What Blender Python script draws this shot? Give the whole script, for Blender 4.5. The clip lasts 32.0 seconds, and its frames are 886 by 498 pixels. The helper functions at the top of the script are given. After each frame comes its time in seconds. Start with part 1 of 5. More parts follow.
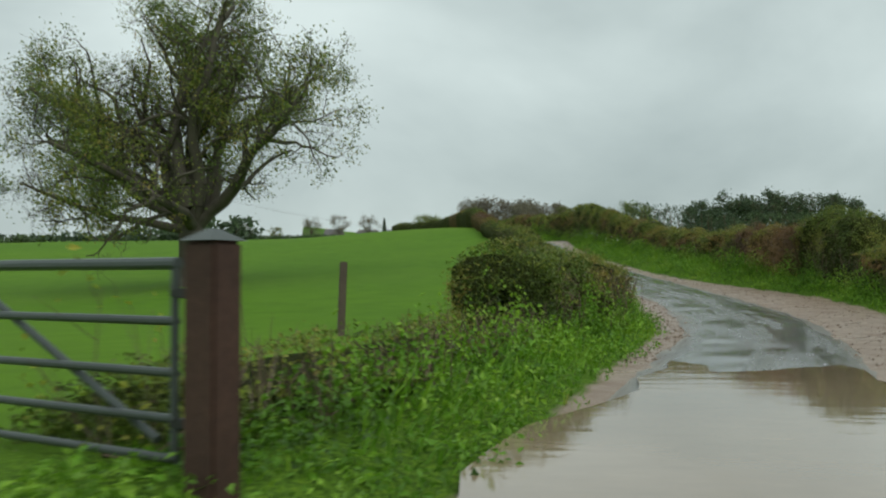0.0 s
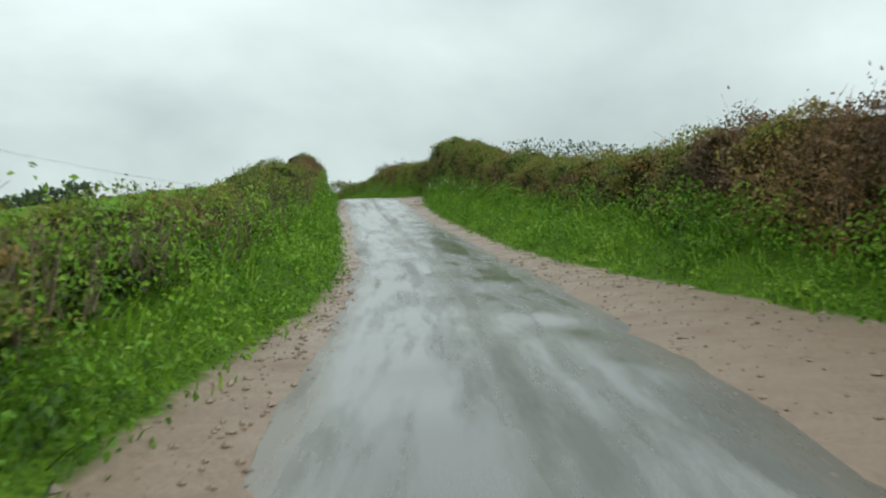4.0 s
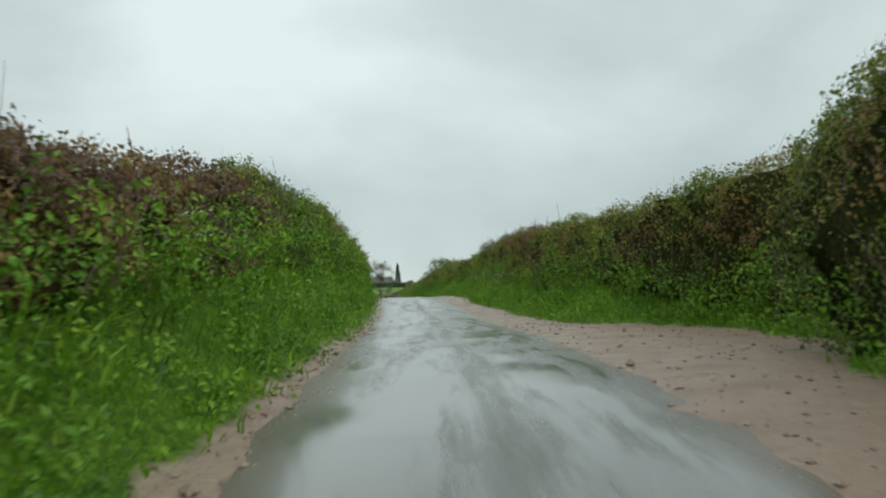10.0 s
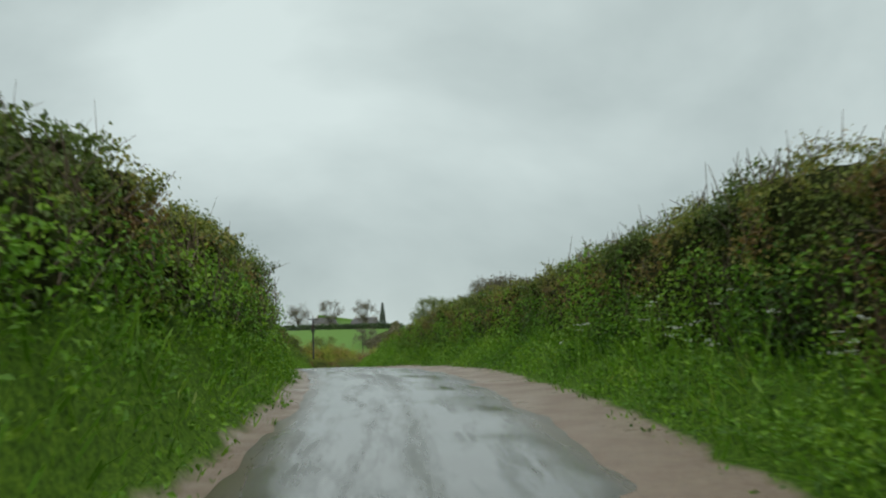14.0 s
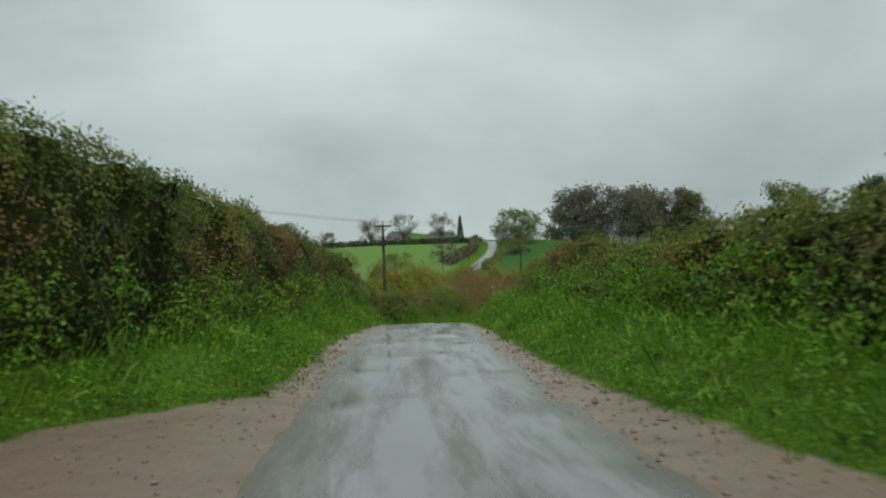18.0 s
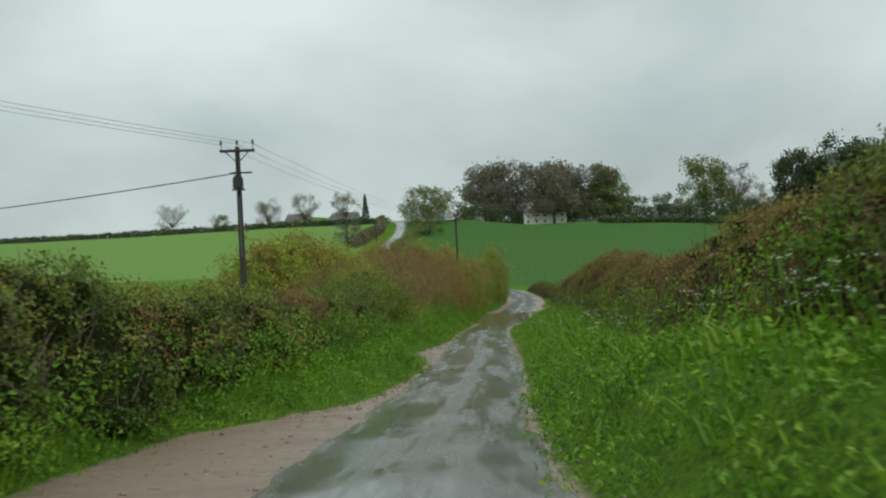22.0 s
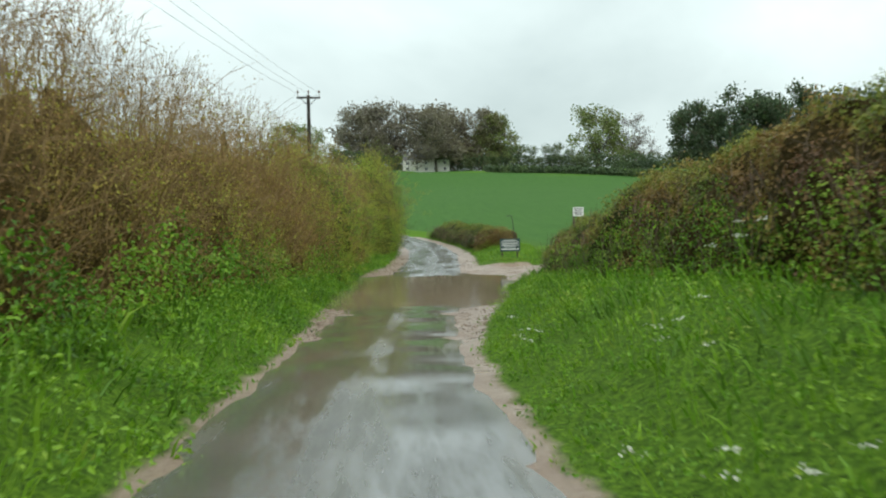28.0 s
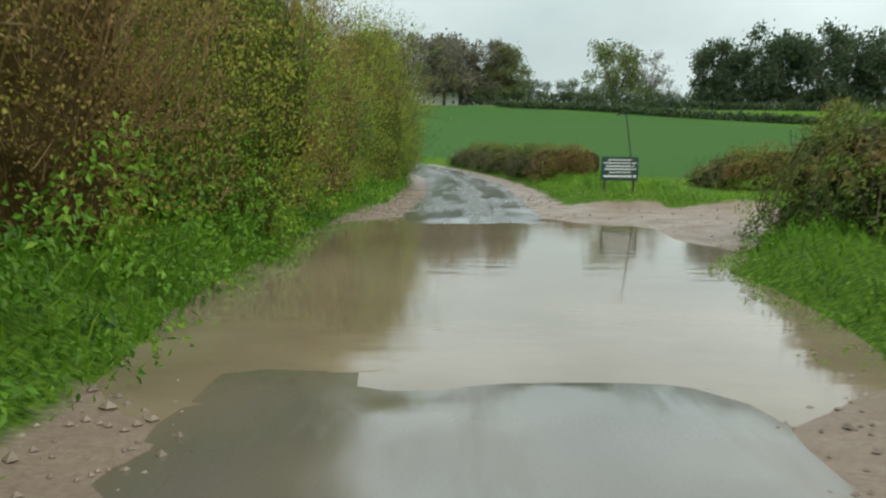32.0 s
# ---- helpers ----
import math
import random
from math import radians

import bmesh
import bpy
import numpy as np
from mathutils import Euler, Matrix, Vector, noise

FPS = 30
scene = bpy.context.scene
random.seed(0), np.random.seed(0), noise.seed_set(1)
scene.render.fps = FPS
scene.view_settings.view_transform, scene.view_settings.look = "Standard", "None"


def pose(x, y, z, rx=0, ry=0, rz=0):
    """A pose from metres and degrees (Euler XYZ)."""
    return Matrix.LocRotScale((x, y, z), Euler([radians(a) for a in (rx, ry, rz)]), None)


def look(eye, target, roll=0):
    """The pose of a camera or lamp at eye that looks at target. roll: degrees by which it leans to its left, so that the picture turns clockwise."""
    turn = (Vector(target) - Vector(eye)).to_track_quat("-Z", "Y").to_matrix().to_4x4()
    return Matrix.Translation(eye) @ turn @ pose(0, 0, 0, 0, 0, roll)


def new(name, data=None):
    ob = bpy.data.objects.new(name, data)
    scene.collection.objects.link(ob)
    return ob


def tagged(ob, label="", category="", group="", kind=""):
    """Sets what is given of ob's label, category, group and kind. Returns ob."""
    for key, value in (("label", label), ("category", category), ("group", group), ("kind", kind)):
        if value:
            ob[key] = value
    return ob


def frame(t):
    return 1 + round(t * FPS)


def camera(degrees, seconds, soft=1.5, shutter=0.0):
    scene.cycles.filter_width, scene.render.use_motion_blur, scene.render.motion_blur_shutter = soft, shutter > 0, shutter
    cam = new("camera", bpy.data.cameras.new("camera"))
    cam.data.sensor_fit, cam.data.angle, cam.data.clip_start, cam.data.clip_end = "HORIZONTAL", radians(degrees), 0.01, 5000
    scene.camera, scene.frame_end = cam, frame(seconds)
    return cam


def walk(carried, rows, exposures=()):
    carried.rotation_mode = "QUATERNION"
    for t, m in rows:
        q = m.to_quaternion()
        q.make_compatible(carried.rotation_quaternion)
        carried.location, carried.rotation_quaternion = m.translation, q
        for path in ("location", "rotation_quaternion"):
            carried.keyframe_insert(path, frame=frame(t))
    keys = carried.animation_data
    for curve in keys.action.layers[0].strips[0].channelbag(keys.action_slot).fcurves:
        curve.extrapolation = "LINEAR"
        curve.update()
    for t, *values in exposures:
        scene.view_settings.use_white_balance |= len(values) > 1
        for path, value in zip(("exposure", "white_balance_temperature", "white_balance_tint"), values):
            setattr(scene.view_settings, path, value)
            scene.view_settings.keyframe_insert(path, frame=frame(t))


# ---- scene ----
cam = camera(47.1, 32.0, soft=2.1, shutter=0.25)
PATH = [
    (0, 26.7, -239.93, -1.41, 91.65, 0, 6),
    (0.5, 27.55, -236.56, -1.41, 89.18, 0, 6.65),
    (1, 28.34, -233.21, -1.41, 86.71, 0, 7.3),
    (1.5, 29.04, -229.89, -1.38, 88.24, 0, 5.4),
    (2, 29.66, -226.59, -1.35, 89.77, 0, 3.5),
    (2.5, 30.17, -223.32, -1.29, 90.84, 0.5, 0.75),
    (3, 30.53, -220.07, -1.23, 91.9, 1, -2),
    (3.5, 30.77, -216.83, -1.14, 90.82, 1.25, 0),
    (4, 30.87, -213.58, -1.07, 89.73, 1.5, 2),
    (4.5, 30.86, -210.26, -0.94, 89.82, 1.5, 3.08),
    (5, 30.74, -206.83, -0.81, 89.92, 1.5, 4.17),
    (5.5, 30.5, -203.27, -0.63, 90.28, 1.5, 5.25),
    (6, 30.16, -199.6, -0.46, 90.63, 1.5, 6.33),
    (6.5, 29.74, -195.81, -0.24, 90.95, 1.5, 7.02),
    (7, 29.27, -191.91, -0.01, 91.26, 1.5, 7.7),
    (7.5, 28.75, -187.94, 0.25, 92.46, 1.5, 9.62),
    (8, 28.23, -183.97, 0.53, 93.65, 1.5, 11.55),
    (8.5, 27.69, -180.01, 0.83, 93.87, 1.5, 11.32),
    (9, 27.14, -176.05, 1.16, 94.1, 1.5, 11.1),
    (9.5, 26.57, -172.09, 1.53, 94.15, 1.5, 9.5),
    (10, 25.99, -168.13, 1.93, 94.21, 1.5, 7.9),
    (10.5, 25.38, -164.15, 2.34, 95.05, 1.5, 7.95),
    (11, 24.76, -160.13, 2.64, 95.88, 1.5, 8),
    (11.5, 24.1, -156.05, 2.82, 95.51, 1.5, 7.65),
    (12, 23.42, -151.93, 2.96, 95.14, 1.5, 7.3),
    (12.5, 22.71, -147.77, 3.08, 96.28, 1.5, 7),
    (13, 21.97, -143.56, 3.19, 97.41, 1.5, 6.7),
    (13.5, 21.2, -139.3, 3.35, 96.94, 1.5, 6.9),
    (14, 20.39, -135, 3.55, 96.46, 1.5, 7.1),
    (14.5, 19.53, -130.63, 3.82, 96.11, 1.6, 8.29),
    (15, 18.6, -126.14, 4.11, 95.76, 1.7, 9.48),
    (15.5, 17.59, -121.55, 4.36, 95.37, 1.8, 10.52),
    (16, 16.5, -116.86, 4.59, 94.97, 1.9, 11.56),
    (16.5, 15.28, -112.07, 4.75, 94.47, 2, 12.01),
    (17, 13.82, -106.97, 4.75, 92.69, 2, 13.05),
    (17.5, 12.34, -101.86, 4.73, 92.41, 1.6, 12.16),
    (18, 10.88, -96.76, 4.72, 91.8, 2, 11.22),
    (18.5, 9.52, -91.68, 4.7, 91.46, 2.7, 10.31),
    (19, 8.25, -86.69, 4.68, 91.03, 2.9, 9.12),
    (19.5, 7.14, -81.86, 4.68, 90.66, 2.9, 8.57),
    (20, 6.15, -77.31, 4.67, 91, 2.9, 8.14),
    (20.5, 5.3, -73.11, 4.66, 92.21, 3.3, 7.76),
    (21, 4.62, -69.16, 4.66, 90.95, 3.3, 7.53),
    (21.5, 4.06, -65.4, 4.58, 91.46, 2.9, 6.61),
    (22, 3.47, -61.76, 4.45, 90.69, 2.9, 5.8),
    (22.5, 2.94, -58.19, 4.25, 89.4, 2.6, 4.91),
    (23, 2.5, -54.58, 4.05, 88.88, 2.6, 4.16),
    (23.5, 2.17, -50.9, 3.81, 89.28, 2.4, 2.38),
    (24, 2.06, -47.08, 3.57, 88.31, 2.4, 1.35),
    (24.5, 1.94, -43.15, 3.37, 87.99, 2.8, 1.35),
    (25, 1.8, -39.18, 3.17, 87.85, 2.8, 1.03),
    (25.5, 1.58, -35.23, 3.02, 87.48, 2.6, 0.32),
    (27.5, 0.7, -19.67, 2.46, 89, 1.7, -1.4),
    (28, 0.53, -16.05, 2.3, 87.91, 1.2, -1.32),
    (28.5, 0.28, -12.73, 2.16, 87.94, 0.7, -1.72),
    (29, 0.12, -9.74, 2, 89, 0.6, -2.32),
    (29.5, 0.03, -7.04, 1.86, 88.25, 0.6, -2.15),
    (30, -0.04, -4.5, 1.65, 88.34, 0.4, -2.18),
    (30.5, -0.07, -2.13, 1.52, 89.14, -1.1, -1.75),
    (31, -0.14, 0.01, 1.36, 88.4, -1.2, -2.32),
    (31.5, -0.1, 1.83, 1.28, 87.76, -1.2, -2.64),
    (32, -0.16, 3.63, 1.21, 84.46, -0.7, -1.09),
]
EXPOSURE = [(0, 0.0), (1, 0.45), (2, 0.6), (3, 0.3), (4, 0.3), (7, 0.32), (9, 0.28), (10, 0.1), (12, -0.05), (14, -0.08), (17, -0.24), (19, -0.1), (22, 0.0), (24, 0.15), (25, 0.28), (27, 0.52), (28, 0.6), (29, 0.62), (30, 0.55), (32, 0.42)]
walk(cam, [(r[0], pose(*r[1:])) for r in PATH], EXPOSURE)

# ---- sky and light: a bright overcast day ----
world = bpy.data.worlds.new("overcast_sky")
scene.world = world
world.use_nodes = True
wn, wl = world.node_tree.nodes, world.node_tree.links
wn.clear()
w_out = wn.new("ShaderNodeOutputWorld")
w_bg = wn.new("ShaderNodeBackground")
w_bg.inputs["Strength"].default_value = 0.1
w_sky = wn.new("ShaderNodeTexSky")
w_sky.sky_type, w_sky.sun_disc = "NISHITA", False
w_sky.sun_elevation, w_sky.sun_rotation = radians(48), radians(150)
w_co = wn.new("ShaderNodeTexCoord")
w_map = wn.new("ShaderNodeMapping")
w_map.inputs["Scale"].default_value = (1.2, 1.2, 2.0)
w_noise = wn.new("ShaderNodeTexNoise")
w_noise.inputs["Scale"].default_value, w_noise.inputs["Detail"].default_value = 1.7, 6
w_noise.inputs["Roughness"].default_value, w_noise.inputs["Distortion"].default_value = 0.5, 0.25
w_ramp = wn.new("ShaderNodeValToRGB")
w_ramp.color_ramp.elements[0].position, w_ramp.color_ramp.elements[0].color = 0.34, (3.95, 4.75, 4.7, 1)
w_ramp.color_ramp.elements[1].position, w_ramp.color_ramp.elements[1].color = 0.68, (7.3, 8.4, 8.2, 1)
w_mix = wn.new("ShaderNodeMix")
w_mix.data_type = "RGBA"
w_mix.inputs["Factor"].default_value = 0.95
wl.new(w_co.outputs["Generated"], w_map.inputs["Vector"])
wl.new(w_map.outputs[0], w_noise.inputs["Vector"])
wl.new(w_noise.outputs["Fac"], w_ramp.inputs["Fac"])
wl.new(w_sky.outputs[0], w_mix.inputs["A"])
wl.new(w_ramp.outputs[0], w_mix.inputs["B"])
wl.new(w_mix.outputs["Result"], w_bg.inputs["Color"])
wl.new(w_bg.outputs[0], w_out.inputs["Surface"])

sun_data = bpy.data.lights.new("sun", "SUN")
sun_data.energy, sun_data.angle, sun_data.color = 1.1, radians(60), (1.0, 0.97, 0.92)
sun = new("sun", sun_data)
sun.matrix_world = look((60, -120, 160), (0, 0, 0))


# ---- small tools ----
rng = np.random.default_rng(7)


def curve_of(rows, column):
    """A smooth function of y through a table's column (monotone cubic pieces)."""
    a = np.array(rows, float)
    x, v = a[:, 0], a[:, column]
    h = np.diff(x)
    s = np.diff(v) / h
    m = np.zeros(len(x))
    m[0], m[-1] = s[0], s[-1]
    for k in range(1, len(x) - 1):
        m[k] = (s[k - 1] * h[k] + s[k] * h[k - 1]) / (h[k] + h[k - 1])

    def value(q):
        q = np.asarray(q, float)
        k = np.clip(np.searchsorted(x, q) - 1, 0, len(x) - 2)
        t = np.clip((q - x[k]) / h[k], 0, 1)
        over = q - np.clip(q, x[0], x[-1])
        return ((1 + 2 * t) * (1 - t) ** 2 * v[k] + t * (1 - t) ** 2 * h[k] * m[k] + t * t * (3 - 2 * t) * v[k + 1]
                + t * t * (t - 1) * h[k] * m[k + 1] + over * np.where(over < 0, m[0], m[-1]))
    return value


def step_of(rows, column):
    a = np.array(rows, float)
    return lambda q: np.interp(q, a[:, 0], a[:, column])


def wave(x, y, size, seed=0.0):
    """Cheap smooth noise in -1..1 on arrays."""
    x, y = np.asarray(x, float) / size, np.asarray(y, float) / size
    out = 0
    for k, (a, b, c) in enumerate(((1.0, 0.37, 0.3), (-0.61, 1.13, 1.7), (1.71, -1.29, 2.9), (-2.3, -1.9, 4.1), (3.3, 2.7, 5.3))):
        out = out + np.sin(a * x * 2.1 + b * y * 2.3 + c + seed * (1.3 + k)) * (1.0, 0.9, 0.6, 0.45, 0.3)[k]
    return out / 2.2


def raw(name, verts, faces, material, parent=None, label="", attrs=None, smooth=False):
    """One mesh object from arrays; faces all with the same number of corners."""
    verts, faces = np.asarray(verts, np.float32), np.asarray(faces, np.int32)
    me = bpy.data.meshes.new(name)
    n, k = faces.shape
    me.vertices.add(len(verts))
    me.vertices.foreach_set("co", verts.ravel())
    me.loops.add(n * k)
    me.loops.foreach_set("vertex_index", faces.ravel())
    me.polygons.add(n)
    me.polygons.foreach_set("loop_start", np.arange(0, n * k, k, dtype=np.int32))
    me.polygons.foreach_set("use_smooth", np.full(n, smooth))
    for key, values in (attrs or {}).items():
        values = np.asarray(values, np.float32)
        if values.ndim == 1:
            me.attributes.new(key, "FLOAT", "POINT").data.foreach_set("value", values)
        else:
            me.attributes.new(key, "FLOAT_VECTOR", "POINT").data.foreach_set("vector", values.ravel())
    me.update()
    me.materials.append(material)
    ob = new(name, me)
    if parent is not None:
        ob.parent = parent
    if label:
        ob["label"] = label
    if name in ("twig_mass", "foliage", "side_twig_mass", "flower_head", "branchwork", "grass", "weed_cover", "crown", "stalk"):
        ob["kind"] = "stuff"
    return ob


def part(name, bm, material, parent=None, label=""):
    me = bpy.data.meshes.new(name)
    bm.to_mesh(me)
    bm.free()
    me.materials.append(material)
    ob = new(name, me)
    if parent is not None:
        ob.parent = parent
    if label:
        ob["label"] = label
    return ob


def thing(name, place, label, category, group="", turn=0.0):
    ob = new(name)
    ob.matrix_world = pose(*place, 0, 0, turn)
    ob.empty_display_size = 0.2
    return tagged(ob, label, category, group)


def box(bm, size, at=(0, 0, 0), bevel=0.0, rot=None):
    m = Matrix.Translation(at) @ (rot or Matrix.Identity(4)) @ Matrix.Diagonal((*size, 1))
    made = bmesh.ops.create_cube(bm, size=1, matrix=m)
    if bevel:
        edges = list({e for v in made["verts"] for e in v.link_edges})
        bmesh.ops.bevel(bm, geom=edges, offset=bevel, segments=2, affect="EDGES")
    return bm


def rod(bm, a, b, r0, r1=None, sides=10):
    a, b = Vector(a), Vector(b)
    d = b - a
    m = Matrix.Translation((a + b) / 2) @ d.to_track_quat("Z", "Y").to_matrix().to_4x4()
    bmesh.ops.create_cone(bm, cap_ends=True, segments=sides, radius1=r0, radius2=r0 if r1 is None else r1, depth=d.length, matrix=m)
    return bm


def sticks(a, b, r0, r1, sides=3):
    """Many tapered sticks from a to b, as arrays of corners and faces."""
    a, b = np.asarray(a, float), np.asarray(b, float)
    n = len(a)
    d = b - a
    d /= np.linalg.norm(d, axis=1)[:, None] + 1e-9
    up = np.where(np.abs(d[:, 2:3]) > 0.9, np.array([[1.0, 0, 0]]), np.array([[0, 0, 1.0]]))
    u = np.cross(d, up)
    u /= np.linalg.norm(u, axis=1)[:, None] + 1e-9
    v = np.cross(d, u)
    ang = np.arange(sides) * 2 * math.pi / sides
    ring = np.cos(ang)[None, :, None] * u[:, None] + np.sin(ang)[None, :, None] * v[:, None]
    r0, r1 = np.broadcast_to(r0, n), np.broadcast_to(r1, n)
    lo = a[:, None] + ring * r0[:, None, None]
    hi = b[:, None] + ring * r1[:, None, None]
    verts = np.concatenate([lo, hi], 1).reshape(-1, 3)
    base = np.arange(n)[:, None] * 2 * sides
    k = np.arange(sides)
    quad = np.stack([k, (k + 1) % sides, (k + 1) % sides + sides, k + sides], 1)
    faces = (base[:, None] + quad[None]).reshape(-1, 4)
    return verts, faces


def leaf_cards(points, size, out=None, lift=0.35, aspect=0.55, facing=0.0):
    """Many small folded leaves: diamonds with a middle rib, turned at random with a lean towards out;
    with facing, their blades turn outwards together as on the skin of a clump."""
    p = np.asarray(points, float)
    n = len(p)
    size = np.broadcast_to(size, n)
    if facing:
        nor = np.broadcast_to(np.asarray(out, float), (n, 3))
        nor = nor / (np.linalg.norm(nor, axis=1)[:, None] + 1e-9) * facing + rng.normal(size=(n, 3)) * (1 - facing)
        nor /= np.linalg.norm(nor, axis=1)[:, None] + 1e-9
        way = np.cross(nor, rng.normal(size=(n, 3)))
        way[:, 2] -= 0.25
        way /= np.linalg.norm(way, axis=1)[:, None] + 1e-9
        side = np.cross(nor, way)
    else:
        way = rng.normal(size=(n, 3))
        if out is not None:
            way = way * 0.8 + np.asarray(out) * 0.7
        way[:, 2] += lift * rng.normal(0.2, 1, n)
        way /= np.linalg.norm(way, axis=1)[:, None] + 1e-9
        side = np.cross(way, rng.normal(size=(n, 3)))
        side /= np.linalg.norm(side, axis=1)[:, None] + 1e-9
        nor = np.cross(way, side)
    half = (size * aspect * 0.5)[:, None]
    mid = p + way * (size * 0.45)[:, None]
    tip = p + way * size[:, None] - nor * (size * 0.12)[:, None]
    verts = np.stack([p, mid + side * half + nor * half * 0.35, tip, mid - side * half + nor * half * 0.35], 1).reshape(-1, 3)
    faces = np.arange(4 * n).reshape(-1, 4)
    return verts, faces


def joined(pieces):
    """Several (corners, faces) as one."""
    verts, faces, at = [], [], 0
    for v, f in pieces:
        verts.append(v)
        faces.append(f + at)
        at += len(v)
    return np.concatenate(verts), np.concatenate(faces)


# ---- materials ----
def material(name, rough=0.6, metal=0.0):
    m = bpy.data.materials.new(name)
    m.use_nodes = True
    b = m.node_tree.nodes["Principled BSDF"]
    b.inputs["Roughness"].default_value, b.inputs["Metallic"].default_value = rough, metal
    return m, m.node_tree.nodes, m.node_tree.links, b


def node_noise(n, l, scale, detail=5, rough=0.55, vector=None, stretch=None):
    t = n.new("ShaderNodeTexNoise")
    t.inputs["Scale"].default_value, t.inputs["Detail"].default_value, t.inputs["Roughness"].default_value = scale, detail, rough
    if vector is None:
        vector = n.new("ShaderNodeTexCoord").outputs["Object"]
    if stretch:
        mp = n.new("ShaderNodeMapping")
        mp.inputs["Scale"].default_value = stretch
        l.new(vector, mp.inputs["Vector"])
        vector = mp.outputs[0]
    l.new(vector, t.inputs["Vector"])
    return t.outputs["Fac"]


def node_ramp(n, l, fac, stops):
    r = n.new("ShaderNodeValToRGB")
    els = r.color_ramp.elements
    while len(els) < len(stops):
        els.new(0.5)
    for e, (p, c) in zip(els, stops):
        e.position, e.color = p, (*c, 1) if len(c) == 3 else c
    l.new(fac, r.inputs["Fac"])
    return r.outputs["Color"]


def node_mix(n, l, fac, a, b, mode="MIX"):
    m = n.new("ShaderNodeMix")
    m.data_type, m.blend_type = "RGBA", mode
    for key, val in (("Factor", fac), ("A", a), ("B", b)):
        if isinstance(val, (int, float)):
            m.inputs[key].default_value = val
        elif isinstance(val, tuple):
            m.inputs[key].default_value = (*val, 1)
        else:
            l.new(val, m.inputs[key])
    return m.outputs["Result"]


def node_math(n, l, op, a, b=0.5, clamp=False):
    m = n.new("ShaderNodeMath")
    m.operation, m.use_clamp = op, clamp
    for key, val in ((0, a), (1, b)):
        if isinstance(val, (int, float)):
            m.inputs[key].default_value = val
        else:
            l.new(val, m.inputs[key])
    return m.outputs[0]


def node_bump(n, l, b, height, strength=0.4, distance=0.02):
    k = n.new("ShaderNodeBump")
    k.inputs["Strength"].default_value, k.inputs["Distance"].default_value = strength, distance
    l.new(height, k.inputs["Height"])
    l.new(k.outputs[0], b.inputs["Normal"])


def node_attr(n, name):
    a = n.new("ShaderNodeAttribute")
    a.attribute_name = name
    return a


def plain(name, colour, rough=0.6, metal=0.0, scale=8.0, vary=0.25, bump=0.15):
    """A painted, wooden or metal surface with stains at two scales and fine relief."""
    m, n, l, b = material(name, rough, metal)
    big, fine = node_noise(n, l, scale * 0.25, 3), node_noise(n, l, scale * 4, 6)
    lo, hi = tuple(c * (1 - vary) for c in colour), tuple(min(1, c * (1 + vary)) for c in colour)
    c1 = node_ramp(n, l, big, [(0.3, lo), (0.7, hi)])
    l.new(node_mix(n, l, 0.35, c1, node_ramp(n, l, fine, [(0.3, lo), (0.7, hi)])), b.inputs["Base Color"])
    node_bump(n, l, b, fine, bump, 0.01)
    return m


def foliage(name, stops, rough=0.5, glow=0.14):
    """Leaves: colour by the tint that each leaf carries, varied leaf by leaf, with light through the blade."""
    m, n, l, b = material(name, rough)
    tint = node_attr(n, "tint").outputs["Fac"]
    rnd = n.new("ShaderNodeNewGeometry").outputs["Random Per Island"]
    patch = node_noise(n, l, 0.9, 3)
    f = node_math(n, l, "ADD", tint, node_math(n, l, "MULTIPLY", node_math(n, l, "SUBTRACT", rnd, 0.5), 0.12))
    f = node_math(n, l, "ADD", f, node_math(n, l, "MULTIPLY", node_math(n, l, "SUBTRACT", patch, 0.5), 0.35), True)
    col = node_ramp(n, l, f, stops)
    val = n.new("ShaderNodeHueSaturation")
    l.new(col, val.inputs["Color"])
    l.new(node_math(n, l, "ADD", node_math(n, l, "MULTIPLY", rnd, 0.36), 0.8), val.inputs["Value"])
    l.new(val.outputs[0], b.inputs["Base Color"])
    b.inputs["Specular IOR Level"].default_value = 0.35
    tr = n.new("ShaderNodeBsdfTranslucent")
    l.new(val.outputs[0], tr.inputs["Color"])
    mx = n.new("ShaderNodeMixShader")
    mx.inputs[0].default_value = glow
    l.new(b.outputs[0], mx.inputs[1])
    l.new(tr.outputs[0], mx.inputs[2])
    l.new(mx.outputs[0], n["Material Output"].inputs["Surface"])
    return m


HEDGE_STOPS = [(0.0, (0.034, 0.056, 0.016)), (0.2, (0.062, 0.1, 0.02)), (0.42, (0.125, 0.185, 0.026)), (0.52, (0.23, 0.26, 0.04)),
               (0.66, (0.27, 0.178, 0.05)), (0.84, (0.165, 0.088, 0.042)), (1.0, (0.15, 0.105, 0.07))]
M_leaf = foliage("hedge_leaf", HEDGE_STOPS)
M_willow = foliage("willow_leaf", [(0.0, (0.05, 0.09, 0.02)), (0.3, (0.16, 0.28, 0.03)), (0.42, (0.3, 0.4, 0.042)), (0.5, (0.41, 0.43, 0.055)), (0.57, (0.37, 0.31, 0.055)), (0.66, (0.31, 0.2, 0.06)),
                    (0.8, (0.27, 0.15, 0.06)), (1.0, (0.22, 0.15, 0.09))], 0.5, 0.3)
M_grass = foliage("grass_blade", [(0.0, (0.05, 0.11, 0.014)), (0.35, (0.13, 0.3, 0.02)), (0.7, (0.25, 0.43, 0.035)), (1.0, (0.33, 0.38, 0.08))], 0.45, 0.3)
